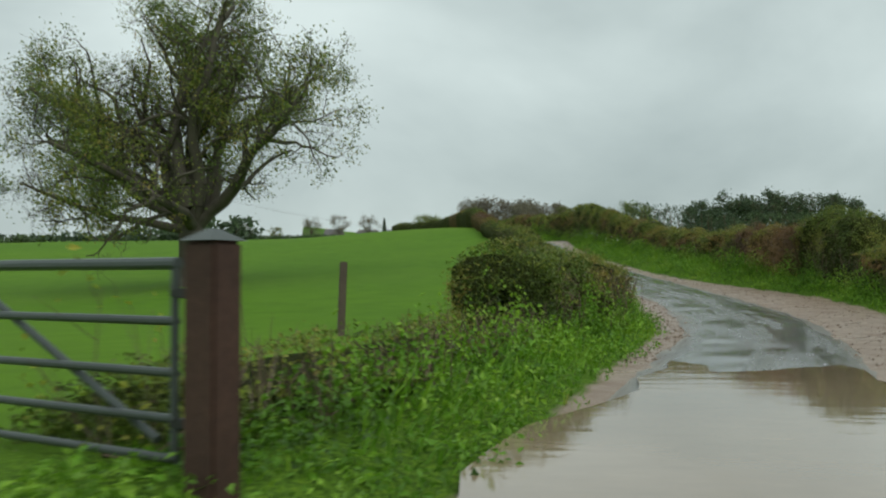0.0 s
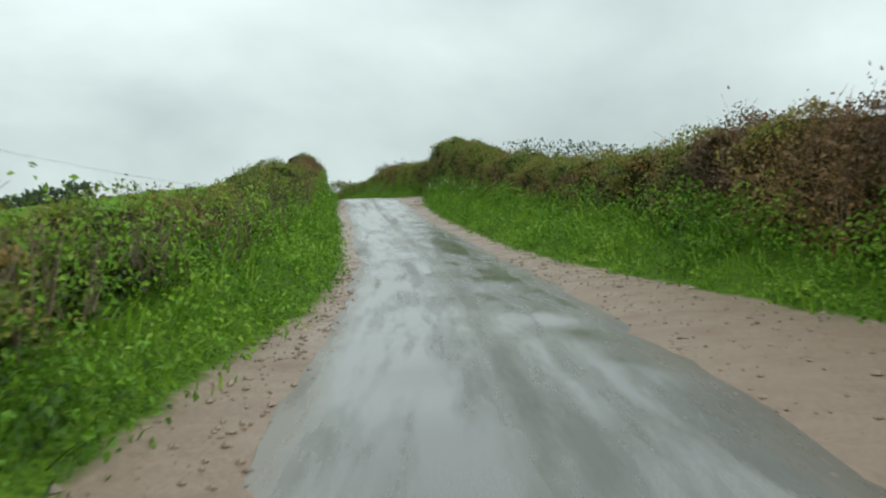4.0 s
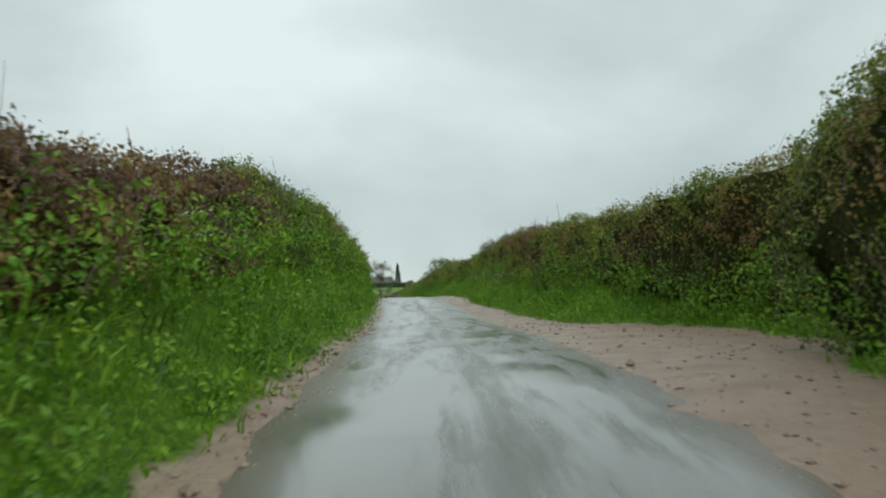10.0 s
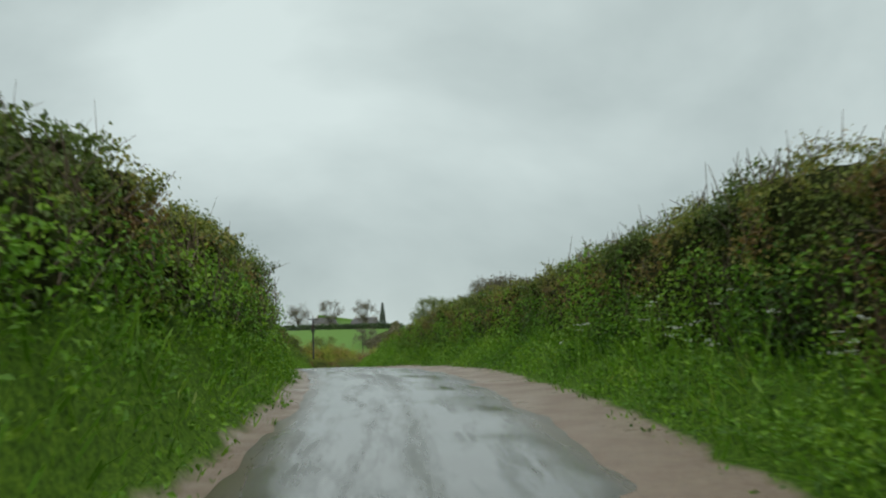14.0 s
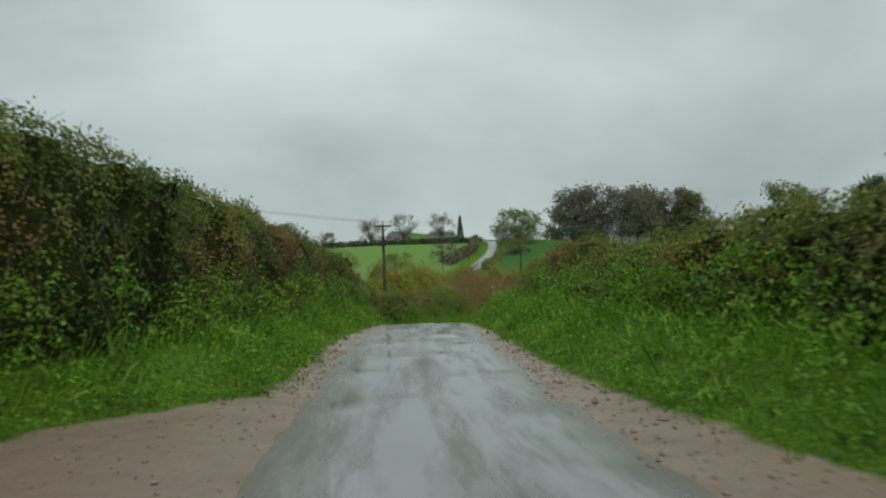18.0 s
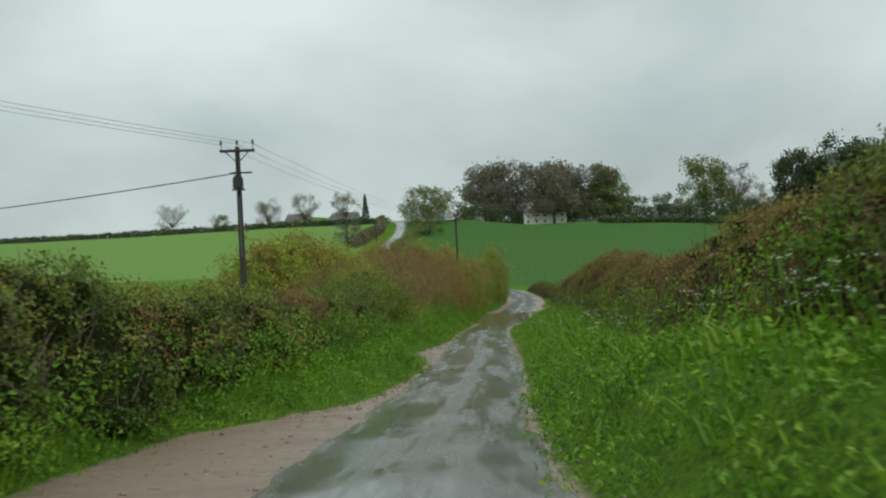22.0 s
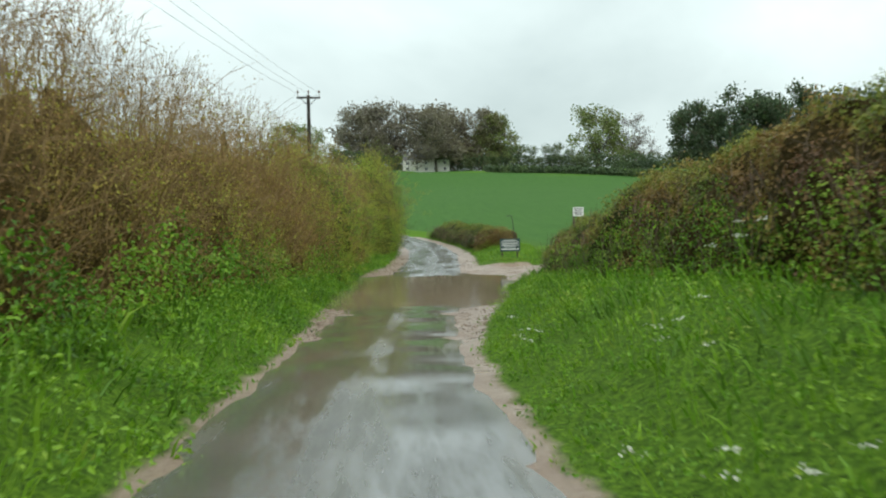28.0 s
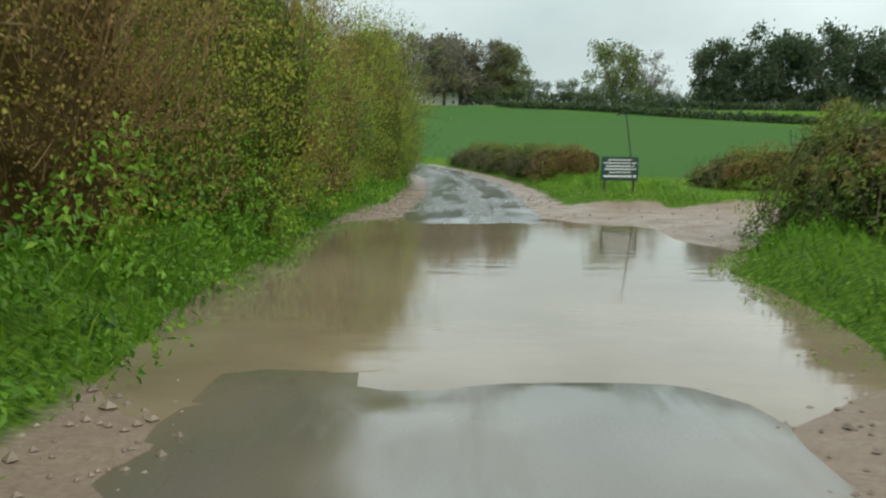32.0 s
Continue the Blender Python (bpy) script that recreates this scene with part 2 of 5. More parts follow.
# far leaves: tones paled in the colour to stand in for rain haze
M_far_hazed = foliage("hazed_far_leaf", [(0.0, (0.065, 0.1, 0.06)), (0.25, (0.1, 0.15, 0.065)), (0.5, (0.2, 0.27, 0.065)), (0.75, (0.19, 0.17, 0.095)), (1.0, (0.235, 0.22, 0.17))], 0.7, 0.25)
M_twig = plain("twig_bark", (0.12, 0.09, 0.055), 0.85, 0, 6, 0.35, 0.4)
# far bare twigs: grey-brown bark, also paled for the haze between
M_haze = plain("hazed_grey_brown_twig", (0.155, 0.132, 0.122), 0.9, 0, 6, 0.25, 0.2)
M_russet = plain("russet_twig", (0.23, 0.15, 0.058), 0.8, 0, 6, 0.35, 0.3)
M_bark = plain("oak_bark", (0.085, 0.075, 0.055), 0.9, 0, 5, 0.4, 0.9)
M_petal = plain("cow_parsley_flower", (0.75, 0.76, 0.68), 0.7, 0, 10, 0.08, 0.1)
M_post = plain("weathered_timber", (0.10, 0.075, 0.055), 0.85, 0, 6, 0.35, 0.6)
M_pole = plain("dark_creosoted_timber", (0.042, 0.036, 0.031), 0.85, 0, 6, 0.4, 0.6)
M_rust = plain("rusty_brown_post", (0.065, 0.032, 0.021), 0.8, 0.0, 5, 0.45, 0.6)
M_galv = plain("galvanised_steel", (0.085, 0.1, 0.095), 0.4, 0.4, 9, 0.2, 0.1)
M_dark = plain("dark_steel", (0.05, 0.05, 0.05), 0.5, 0.6, 9, 0.2, 0.1)
M_stone = plain("wet_brown_stone", (0.27, 0.21, 0.16), 0.45, 0, 9, 0.5, 0.3)
M_board = plain("dark_green_paint", (0.015, 0.05, 0.045), 0.4, 0, 7, 0.2, 0.05)
M_white = plain("white_paint", (0.75, 0.76, 0.74), 0.5, 0, 6, 0.08, 0.05)
M_ink = plain("dark_lettering", (0.04, 0.04, 0.05), 0.6, 0, 6, 0.1, 0.02)
M_render = plain("white_lime_render", (0.72, 0.70, 0.64), 0.85, 0, 0.8, 0.12, 0.2)
M_slate = plain("grey_slate_roof", (0.13, 0.125, 0.125), 0.7, 0, 1.5, 0.25, 0.4)
M_pane = plain("dark_window_glass", (0.02, 0.025, 0.03), 0.1, 0, 2, 0.2, 0.0)
M_porc = plain("brown_porcelain", (0.12, 0.06, 0.04), 0.25, 0, 6, 0.2, 0.0)



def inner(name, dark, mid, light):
    """Leaves and stems inside a hedge or bush: fine mottling, shaded gaps painted dark."""
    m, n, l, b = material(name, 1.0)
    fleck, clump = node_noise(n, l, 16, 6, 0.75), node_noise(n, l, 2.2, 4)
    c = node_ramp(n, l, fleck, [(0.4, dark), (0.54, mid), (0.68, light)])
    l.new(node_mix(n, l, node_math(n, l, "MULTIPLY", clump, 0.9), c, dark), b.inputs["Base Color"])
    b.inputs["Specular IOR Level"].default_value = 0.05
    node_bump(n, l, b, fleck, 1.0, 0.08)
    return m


# core tones: the shade between the leaves is put into the dark flecks
M_core = inner("hedge_inside_shade", (0.026, 0.031, 0.012), (0.07, 0.083, 0.022), (0.125, 0.15, 0.034))
M_core_beech = inner("beech_inside_shade", (0.06, 0.046, 0.02), (0.13, 0.097, 0.038), (0.2, 0.15, 0.055))
M_core_brown = inner("thicket_inside_shade", (0.09, 0.064, 0.026), (0.205, 0.145, 0.05), (0.31, 0.215, 0.075))
M_core_olive = inner("willow_inside_shade", (0.07, 0.082, 0.02), (0.19, 0.215, 0.045), (0.31, 0.34, 0.065))

# wet tarmac: old patched asphalt with a film of water in the wheel tracks, mud and moss along the crown and edges
M_road, n, l, b = material("wet_tarmac")
lane = node_attr(n, "lane").outputs["Vector"]
sep = n.new("ShaderNodeSeparateXYZ")
l.new(lane, sep.inputs[0])
chip = node_noise(n, l, 70, 4, 0.7, lane)
patch = node_noise(n, l, 1.1, 6, 0.65, lane, (1.3, 0.16, 1))
streak = node_noise(n, l, 3.0, 6, 0.65, lane, (1.0, 0.1, 1))
tar = node_ramp(n, l, chip, [(0.3, (0.1, 0.098, 0.093)), (0.7, (0.18, 0.172, 0.16))])
mud = node_ramp(n, l, chip, [(0.3, (0.10, 0.075, 0.05)), (0.7, (0.19, 0.15, 0.105))])
edge = node_math(n, l, "ABSOLUTE", sep.outputs[0], 0)
edge_f = node_math(n, l, "MULTIPLY", node_math(n, l, "SUBTRACT", node_math(n, l, "ADD", edge, node_math(n, l, "MULTIPLY", node_math(n, l, "SUBTRACT", streak, 0.5), 1.1)), 1.05), 3.0, True)
moss_f = node_math(n, l, "MULTIPLY", node_math(n, l, "SUBTRACT", node_math(n, l, "MULTIPLY", streak, node_attr(n, "crown").outputs["Fac"]), 0.36), 5.0, True)
c1 = node_mix(n, l, node_math(n, l, "MULTIPLY", edge_f, 0.85), tar, mud)
c1 = node_mix(n, l, node_math(n, l, "MULTIPLY", moss_f, 0.8), c1, (0.05, 0.05, 0.02))
wet = node_math(n, l, "MULTIPLY", node_math(n, l, "SUBTRACT", node_math(n, l, "ADD", patch, node_math(n, l, "MULTIPLY", streak, 0.6)), 0.6), 4.5, True)
film = node_attr(n, "film").outputs["Fac"]
wet = node_math(n, l, "ADD", wet, film, True)
dry = node_math(n, l, "SUBTRACT", 1.0, wet)
c1 = node_mix(n, l, node_math(n, l, "MULTIPLY", dry, 0.5), c1, (0.055, 0.058, 0.048))
l.new(node_mix(n, l, node_math(n, l, "MULTIPLY", film, 0.55), c1, (0.27, 0.215, 0.155)), b.inputs["Base Color"])
rough = node_math(n, l, "ADD", node_math(n, l, "MULTIPLY", dry, 0.25), node_math(n, l, "ADD", node_math(n, l, "ADD", node_math(n, l, "MULTIPLY", moss_f, 0.2), node_math(n, l, "MULTIPLY", edge_f, 0.15)), node_math(n, l, "SUBTRACT", 0.13, node_math(n, l, "MULTIPLY", film, 0.07))), True)
l.new(rough, b.inputs["Roughness"])
b.inputs["Specular IOR Level"].default_value = 1.0
node_bump(n, l, b, node_math(n, l, "ADD", node_math(n, l, "MULTIPLY", chip, dry), node_math(n, l, "MULTIPLY", streak, 0.7)), 0.4, 0.006)

# ground: turf, with wet gravel and earth beside the lane
M_ground, n, l, b = material("turf_and_gravel", 0.8)
soil = node_attr(n, "soil").outputs["Fac"]
crop = node_attr(n, "crop").outputs["Fac"]
shaded_sward = node_attr(n, "shaded_sward").outputs["Fac"]
g1, g2, g3 = node_noise(n, l, 0.05, 4), node_noise(n, l, 1.3, 5), node_noise(n, l, 28, 5, 0.7)
turf = node_ramp(n, l, g2, [(0.25, (0.06, 0.145, 0.012)), (0.75, (0.12, 0.25, 0.02))])
turf = node_mix(n, l, 0.4, turf, node_ramp(n, l, g1, [(0.3, (0.075, 0.17, 0.014)), (0.7, (0.15, 0.26, 0.025))]))
wheat = node_ramp(n, l, node_noise(n, l, 0.5, 4, 0.6, None, (3.0, 0.15, 1)), [(0.25, (0.048, 0.125, 0.026)), (0.75, (0.07, 0.16, 0.034))])
ley = node_ramp(n, l, g2, [(0.25, (0.13, 0.25, 0.055)), (0.75, (0.18, 0.31, 0.075))])
turf = node_mix(n, l, node_attr(n, "ley").outputs["Fac"], turf, ley)
turf = node_mix(n, l, crop, turf, wheat)
# verge sward: grass mottle, with shade between blades painted as dark flecks
sward = node_ramp(n, l, node_noise(n, l, 17, 6, 0.75), [(0.34, (0.018, 0.036, 0.007)), (0.5, (0.075, 0.155, 0.015)), (0.64, (0.165, 0.28, 0.025)), (0.78, (0.26, 0.36, 0.055))])
turf = node_mix(n, l, shaded_sward, turf, sward)
stone = node_ramp(n, l, g3, [(0.28, (0.13, 0.09, 0.066)), (0.5, (0.33, 0.235, 0.175)), (0.72, (0.5, 0.385, 0.3))])
stone = node_mix(n, l, 0.5, stone, node_ramp(n, l, g2, [(0.3, (0.2, 0.135, 0.098)), (0.7, (0.38, 0.27, 0.2))]))
sf = node_math(n, l, "MULTIPLY", node_math(n, l, "SUBTRACT", node_math(n, l, "ADD", soil, node_math(n, l, "MULTIPLY", node_math(n, l, "SUBTRACT", g2, 0.5), 0.8)), 0.35), 4.0, True)
l.new(node_mix(n, l, sf, turf, stone), b.inputs["Base Color"])
l.new(node_math(n, l, "SUBTRACT", 0.85, node_math(n, l, "MULTIPLY", node_math(n, l, "MULTIPLY", sf, g2), 0.9)), b.inputs["Roughness"])
node_bump(n, l, b, g3, 0.8, 0.02)
l.new(node_math(n, l, "ADD", node_math(n, l, "MULTIPLY", sf, 0.4), 0.06), b.inputs["Specular IOR Level"])

# muddy water
M_water, n, l, b = material("muddy_water", 0.04)
lane = n.new("ShaderNodeTexCoord").outputs["Object"]
l.new(node_ramp(n, l, node_noise(n, l, 0.5, 4, 0.6, lane), [(0.3, (0.24, 0.18, 0.12)), (0.7, (0.36, 0.275, 0.19))]), b.inputs["Base Color"])
b.inputs["IOR"].default_value = 1.5
node_bump(n, l, b, node_math(n, l, "ADD", node_noise(n, l, 1.6, 3, 0.5, lane, (0.5, 1.6, 1)), node_math(n, l, "MULTIPLY", node_noise(n, l, 14, 3, 0.5, lane), 0.15)), 0.06, 0.05)

# ---- the plan: the lane's centre line and level, by distance north ----
LANE = [(-300, 13.6, -2.63), (-262, 22.3, -2.63), (-240, 26.92, -2.63), (-228, 29.02, -2.57), (-220, 30.63, -2.44), (-212, 31.19, -2.21), (-204, 30.84, -1.87), (-196, 30.15, -1.47), (-188, 29.14, -0.97), (-180, 28.07, -0.4), (-174, 27.23, 0.11), (-170, 26.64, 0.5), (-167, 26.19, 0.82), (-164, 25.73, 1.13), (-161, 25.26, 1.37), (-158, 24.78, 1.53), (-154, 24.13, 1.67), (-150, 23.46, 1.79), (-145, 22.59, 1.92), (-140, 21.69, 2.11), (-134, 20.56, 2.4), (-128, 19.33, 2.74), (-122, 18.25, 3.08), (-116, 16.88, 3.33), (-110, 15.21, 3.47), (-104, 13.33, 3.5), (-100, 12.23, 3.51), (-85, 8.33, 3.46), (-70, 5, 3.46), (-62, 3.5, 3.25), (-55, 2.45, 2.8), (-47, 1.9, 2.26), (-40, 1.65, 1.88), (-26, 0.95, 1.34), (-20, 0.62, 1.1), (-8, -0.02, 0.62), (3, -0.08, 0.19), (7.5, 0.05, 0.04), (9, 0.12, -0.02), (12, 0.3, -0.14), (22, 0.75, 0.02), (40, 1.1, 0.15)]
FAR_LANE = [(40, 1.1, 0.15), (60, -1.0, 0.4), (100, -14, 1.6), (180, -38, 4.6), (284, -50.7, 10.3), (340, -54, 16.5), (384, -60, 22), (430, -72, 24.5)]
lane_x, lane_z = curve_of(LANE + FAR_LANE[1:], 1), curve_of(LANE + FAR_LANE[1:], 2)
HILL = [(-2500, 0), (-600, -3.1), (-300, -3.1), (-240, -3.1), (-215, -2.85), (-200, -2.4), (-185, -1.5), (-170, -0.1), (-158, 0.9), (-145, 1.5), (-130, 2.35), (-115, 3.2), (-95, 3.6), (-70, 3.4), (-55, 2.6), (-40, 1.8), (-10, 0.6), (10, 0.1), (60, 0.4), (150, 3.2),
        (230, 6.6), (284, 10.3), (384, 22), (460, 25), (520, 27), (800, 32), (1500, 34), (4000, 36)]
hill_z = curve_of(HILL, 1)
# gravel beside the lane, out to this far from its centre: left, right
GRAVEL = [(-262, 1.7, 1.8), (-236, 1.7, 1.8), (-226, 1.8, 2.4), (-219, 1.9, 3.0), (-213, 2.2, 3.9), (-207, 2.1, 3.9), (-201, 1.7, 3.0), (-194, 1.7, 2.0), (-172, 1.9, 2.0),
          (-166, 1.8, 2.3), (-159, 1.7, 3.2), (-156.8, 1.7, 4.4), (-151, 1.7, 4.4), (-147, 1.7, 2.7), (-130, 1.7, 2.3), (-112, 1.8, 2.4)] + [(-98, 1.9, 2.9), (-96.5, 2.2, 2.8), (-94, 3.7, 2.6), (-88.5, 3.8, 2.3), (-85.5, 1.9, 2.0),
          (-79, 1.9, 1.8), (-66, 1.7, 1.5), (-60, 1.6, 1.25), (-55, 3.1, 1.2), (-50, 3.3, 1.25), (-44, 1.5, 1.25), (-36, 1.3, 1.3), (-32.5, 1.45, 1.32), (-29.5, 2.2, 1.35), (-25, 1.8, 1.35), (-18, 1.35, 1.35), (-2, 1.35, 1.45), (4, 1.6, 1.9), (8, 1.9, 2.3), (14, 1.9, 2.2),
          (18, 2.2, 4.0), (20.5, 2.4, 8.0), (24.5, 2.1, 7.5), (26, 1.9, 2.0), (40, 1.9, 1.9), (60, 1.7, 1.7)]
gravel_left, gravel_right = step_of(GRAVEL, 1), step_of(GRAVEL, 2)


# height above the lane and distance of the hedge's face from the centre line, by distance north
LEFT = [(-262, 1.3, 3.0), (-240, 1.3, 2.9), (-238.5, 0.5, 3.0), (-233, 0.5, 3.0), (-231, 0.55, 3.0), (-225.1, 0.55, 3.0), (-225.09, 1.7, 2.9), (-221, 1.5, 2.75), (-214, 1.3, 2.65), (-205, 1.25, 2.9), (-194, 1.5, 3.0), (-186, 2.1, 2.9), (-178, 2.0, 2.85), (-170, 1.85, 2.8), (-160, 2.1, 2.6), (-150, 2.95, 2.6), (-142, 3.1, 2.5), (-134, 2.95, 2.45), (-128, 2.75, 2.4), (-116, 2.5, 2.3),
        (-102, 2.75, 3.0), (-97, 2.9, 3.2), (-94, 3.1, 4.2), (-88, 3.3, 4.4), (-84, 3.1, 3.4), (-78, 2.9, 3.1), (-66, 2.7, 3.0), (-60, 2.6, 2.8), (-52, 2.2, 3.7), (-45, 2.0, 3.1), (-24, 2.2, 2.7)]
RIGHT = [(-262, 1.2, 3.4), (-222, 1.2, 3.7), (-214, 1.5, 4.6), (-208.5, 1.8, 4.6), (-207.5, 2.7, 4.5), (-204.5, 2.75, 4.5), (-203, 2.35, 4.2), (-198, 2.3, 3.9), (-190, 1.95, 3.7), (-183, 2.1, 3.6), (-175, 2.45, 3.5), (-168, 2.8, 3.45), (-157.6, 2.95, 3.45), (-157.0, 3.0, 4.9), (-152, 2.95, 4.9), (-146, 2.5, 3.8), (-132, 2.75, 3.7)] + [(-120, 2.6, 3.7), (-112, 2.2, 3.8),
         (-105, 2.2, 3.9), (-97, 2.35, 3.9), (-92, 2.15, 3.8), (-85, 2.15, 3.8), (-79, 1.85, 3.7), (-75, 1.8, 3.6), (-71, 2.2, 3.6), (-66, 2.25, 3.6), (-60, 2.35, 3.6), (-53, 2.65, 3.7), (-50, 2.65, 3.8), (-44, 2.6, 3.9), (-38, 2.35, 4.0), (-30, 2.75, 4.2), (-24, 3.15, 4.4), (-15, 3.05, 4.5), (-6, 2.95, 4.5), (0, 2.85, 4.4), (4, 2.65, 4.3), (7, 2.25, 4.3), (15, 2.1, 4.3), (19, 1.9, 4.5)]
left_high, left_face, right_high, right_face = step_of(LEFT, 1), step_of(LEFT, 2), step_of(RIGHT, 1), step_of(RIGHT, 2)


def road_half(y):
    return 1.2 + 0.22 * np.clip((-64 - y) / 8, 0, 1) + 0.2 * np.exp(-((y - 14) / 9) ** 2) + 0.06 * wave(y, 0, 3.0, 1.0) + 0.05 * wave(y, 0, 0.7, 2.0)


def ground_z(y, d):
    """Height of the ground at d metres right of the lane's centre line."""
    y, d = np.asarray(y, float), np.asarray(d, float)
    a = np.abs(d)
    z_lane = lane_z(y)
    margin = np.where(d < 0, gravel_left(y), gravel_right(y))
    steep, broad = (d < 0) * np.exp(-((y + 138) / 20) ** 4), (d > 0) * np.exp(-((y + 12) / 17) ** 4)
    rise = np.clip((a - margin) / (1.3 - 0.5 * steep + 1.4 * broad), 0, 1)
    high = np.where(y < 16, 0.55, 0.25) * np.clip((y + 222) / 14, 0.35, 1.0) + 0.3 * (d > 0) * np.exp(-((y + 55) / 7) ** 2) + 0.3 * (d < 0) * np.exp(-((y + 145) / 45) ** 4) + 0.5 * steep + 0.45 * broad
    bank = high * rise * rise * (3 - 2 * rise)
    near = z_lane - 0.025 + 0.03 * np.clip((a - 1.4) / 0.8, 0, 1) + bank + 0.025 * wave(y, d, 2.4) * np.clip(a - 1.5, 0, 1)
    x = lane_x(y) + d
    wide = hill_z(y) + 0.35 + 0.5 * wave(x, y, 60) * np.clip(a / 60 - 0.3, 0, 1)
    wide = wide + np.clip(-d / 400, 0, 1) * -1.5 * (y < 20)
    east, north = np.clip((x + 42) / 45, 0, 1), np.clip((y - 220) / 170, 0, 1)
    wide = wide - 5.0 * east * east * (3 - 2 * east) * north * north * (3 - 2 * north)
    mix = np.clip((a - 5) / 22, 0, 1)
    mix = mix * mix * (3 - 2 * mix)
    return near * (1 - mix) + wide * mix


def spot(y, d, lift=0.0):
    """The place on the ground at d metres right of the centre line."""
    return (float(lane_x(y) + d), float(y), float(ground_z(y, d)) + lift)


def ground_at(x, y):
    return float(ground_z(y, x - lane_x(y)))


# ---- ground, lane and water ----
ys = np.concatenate([[-2500, -1500, -900, -600, -450, -360, -310], np.arange(-280, 62, 0.6), np.arange(62, 130, 2.5), np.arange(130, 560, 7), [600, 700, 900, 1300, 2000, 3000, 4500]])
ds = np.concatenate([[-2500, -1400, -800, -500, -350, -250, -180, -130, -95, -70, -52, -40, -30, -22, -16, -12, -9, -7], np.arange(-5.6, 5.7, 0.28),
                     [7, 9, 12, 16, 22, 30, 40, 52, 70, 95, 130, 180, 250, 350, 500, 800, 1400, 2500]])
Y, D = np.meshgrid(ys, ds, indexing="ij")
Z = ground_z(Y, D)
Xg = lane_x(Y) + D
soil_v = np.clip((np.where(D < 0, gravel_left(Y), gravel_right(Y)) - np.abs(D)) / 0.5 + 0.5, 0, 1) * (Y < 62)
crop_v = ((D > 3) & (Y > 38) & (Y < np.where(Xg < 28, 440, np.maximum(400 - (Xg - 28) * 1.19, 228)))).astype(float)
ley_v = ((Y > 150) & (D < -8)).astype(float)
shaded_sward_v = np.clip((np.where(D < 0, left_face(Y), right_face(Y)) + 1.4 - np.abs(D)) / 0.6, 0, 1) * (Y > -262) * (Y < 58)
idx = np.arange(Y.size).reshape(Y.shape)
quads = np.stack([idx[:-1, :-1], idx[:-1, 1:], idx[1:, 1:], idx[1:, :-1]], -1).reshape(-1, 4)
ground = raw("ground", np.stack([Xg, Y, Z], -1).reshape(-1, 3), quads, M_ground, attrs={"soil": soil_v.ravel(), "crop": crop_v.ravel(), "ley": ley_v.ravel(), "shaded_sward": shaded_sward_v.ravel()}, smooth=True)
tagged(ground, "rain-soaked turf with wet brown gravel beside the lane", "ground", kind="structure")

ys = np.concatenate([np.arange(-280, 62, 0.4), np.arange(62, 432, 3.0)])
cols = np.linspace(-1, 1, 15)
Y, C = np.meshgrid(ys, cols, indexing="ij")
W = road_half(Y) * np.where(Y > 62, 1.25 + 0.55 * np.clip((Y - 220) / 40, 0, 1), 1.0)
D = C * W
Z = lane_z(Y) + 0.012 - 0.03 * C ** 2 + (0.012 + 0.02 * np.exp(-((Y - 12) / 9) ** 2)) * wave(Y, D, 1.1, 3) * (Y < 62) + 0.35 * np.clip((Y - 70) / 60, 0, 1)
crown = np.exp(-((D - 0.05) / 0.36) ** 2) + np.exp(-((np.abs(D) - 1.05) / 0.25) ** 2) * 0.8
idx = np.arange(Y.size).reshape(Y.shape)
quads = np.stack([idx[:-1, :-1], idx[:-1, 1:], idx[1:, 1:], idx[1:, :-1]], -1).reshape(-1, 4)
road = raw("road", np.stack([lane_x(Y) + D, Y, Z], -1).reshape(-1, 3), quads, M_road,
           attrs={"lane": np.stack([D, Y, 0 * D], -1).reshape(-1, 3), "crown": crown.ravel(),
                  "film": (np.exp(-((Y - 4) / 9) ** 4) * np.clip(0.75 + 0.35 * wave(Y, D * 2, 1.3, 6), 0, 1)).ravel()}, smooth=True)
tagged(road, "narrow wet tarmac lane with muddy edges and potholes", "road", kind="structure")


def pool(name, y0, y1, level, wide, label):
    """Standing water across the lane, one thin sheet with an uneven rim."""
    ys = np.linspace(y0, y1, 60)
    cols = np.linspace(-1, 1, 21)
    Y, C = np.meshgrid(ys, cols, indexing="ij")
    shape = np.clip(np.sin((Y - y0) / (y1 - y0) * math.pi), 0, 1) ** 0.3 * wide
    D = C * shape + 0.25 * wave(Y, 0 * Y, 2.2, 5)
    idx = np.arange(Y.size).reshape(Y.shape)
    quads = np.stack([idx[:-1, :-1], idx[:-1, 1:], idx[1:, 1:], idx[1:, :-1]], -1).reshape(-1, 4)
    ob = raw(name, np.stack([lane_x(Y) + D, Y, np.full(Y.shape, level)], -1).reshape(-1, 3), quads, M_water, smooth=True)
    return tagged(ob, label, "puddle", kind="structure")


pool("water", 2.5, 22.5, -0.005, 3.4, "wide muddy brown flood pool across the lane")
pool("water", -262.0, -223.5, -2.548, 1.8, "shallow flood water covering the lane")

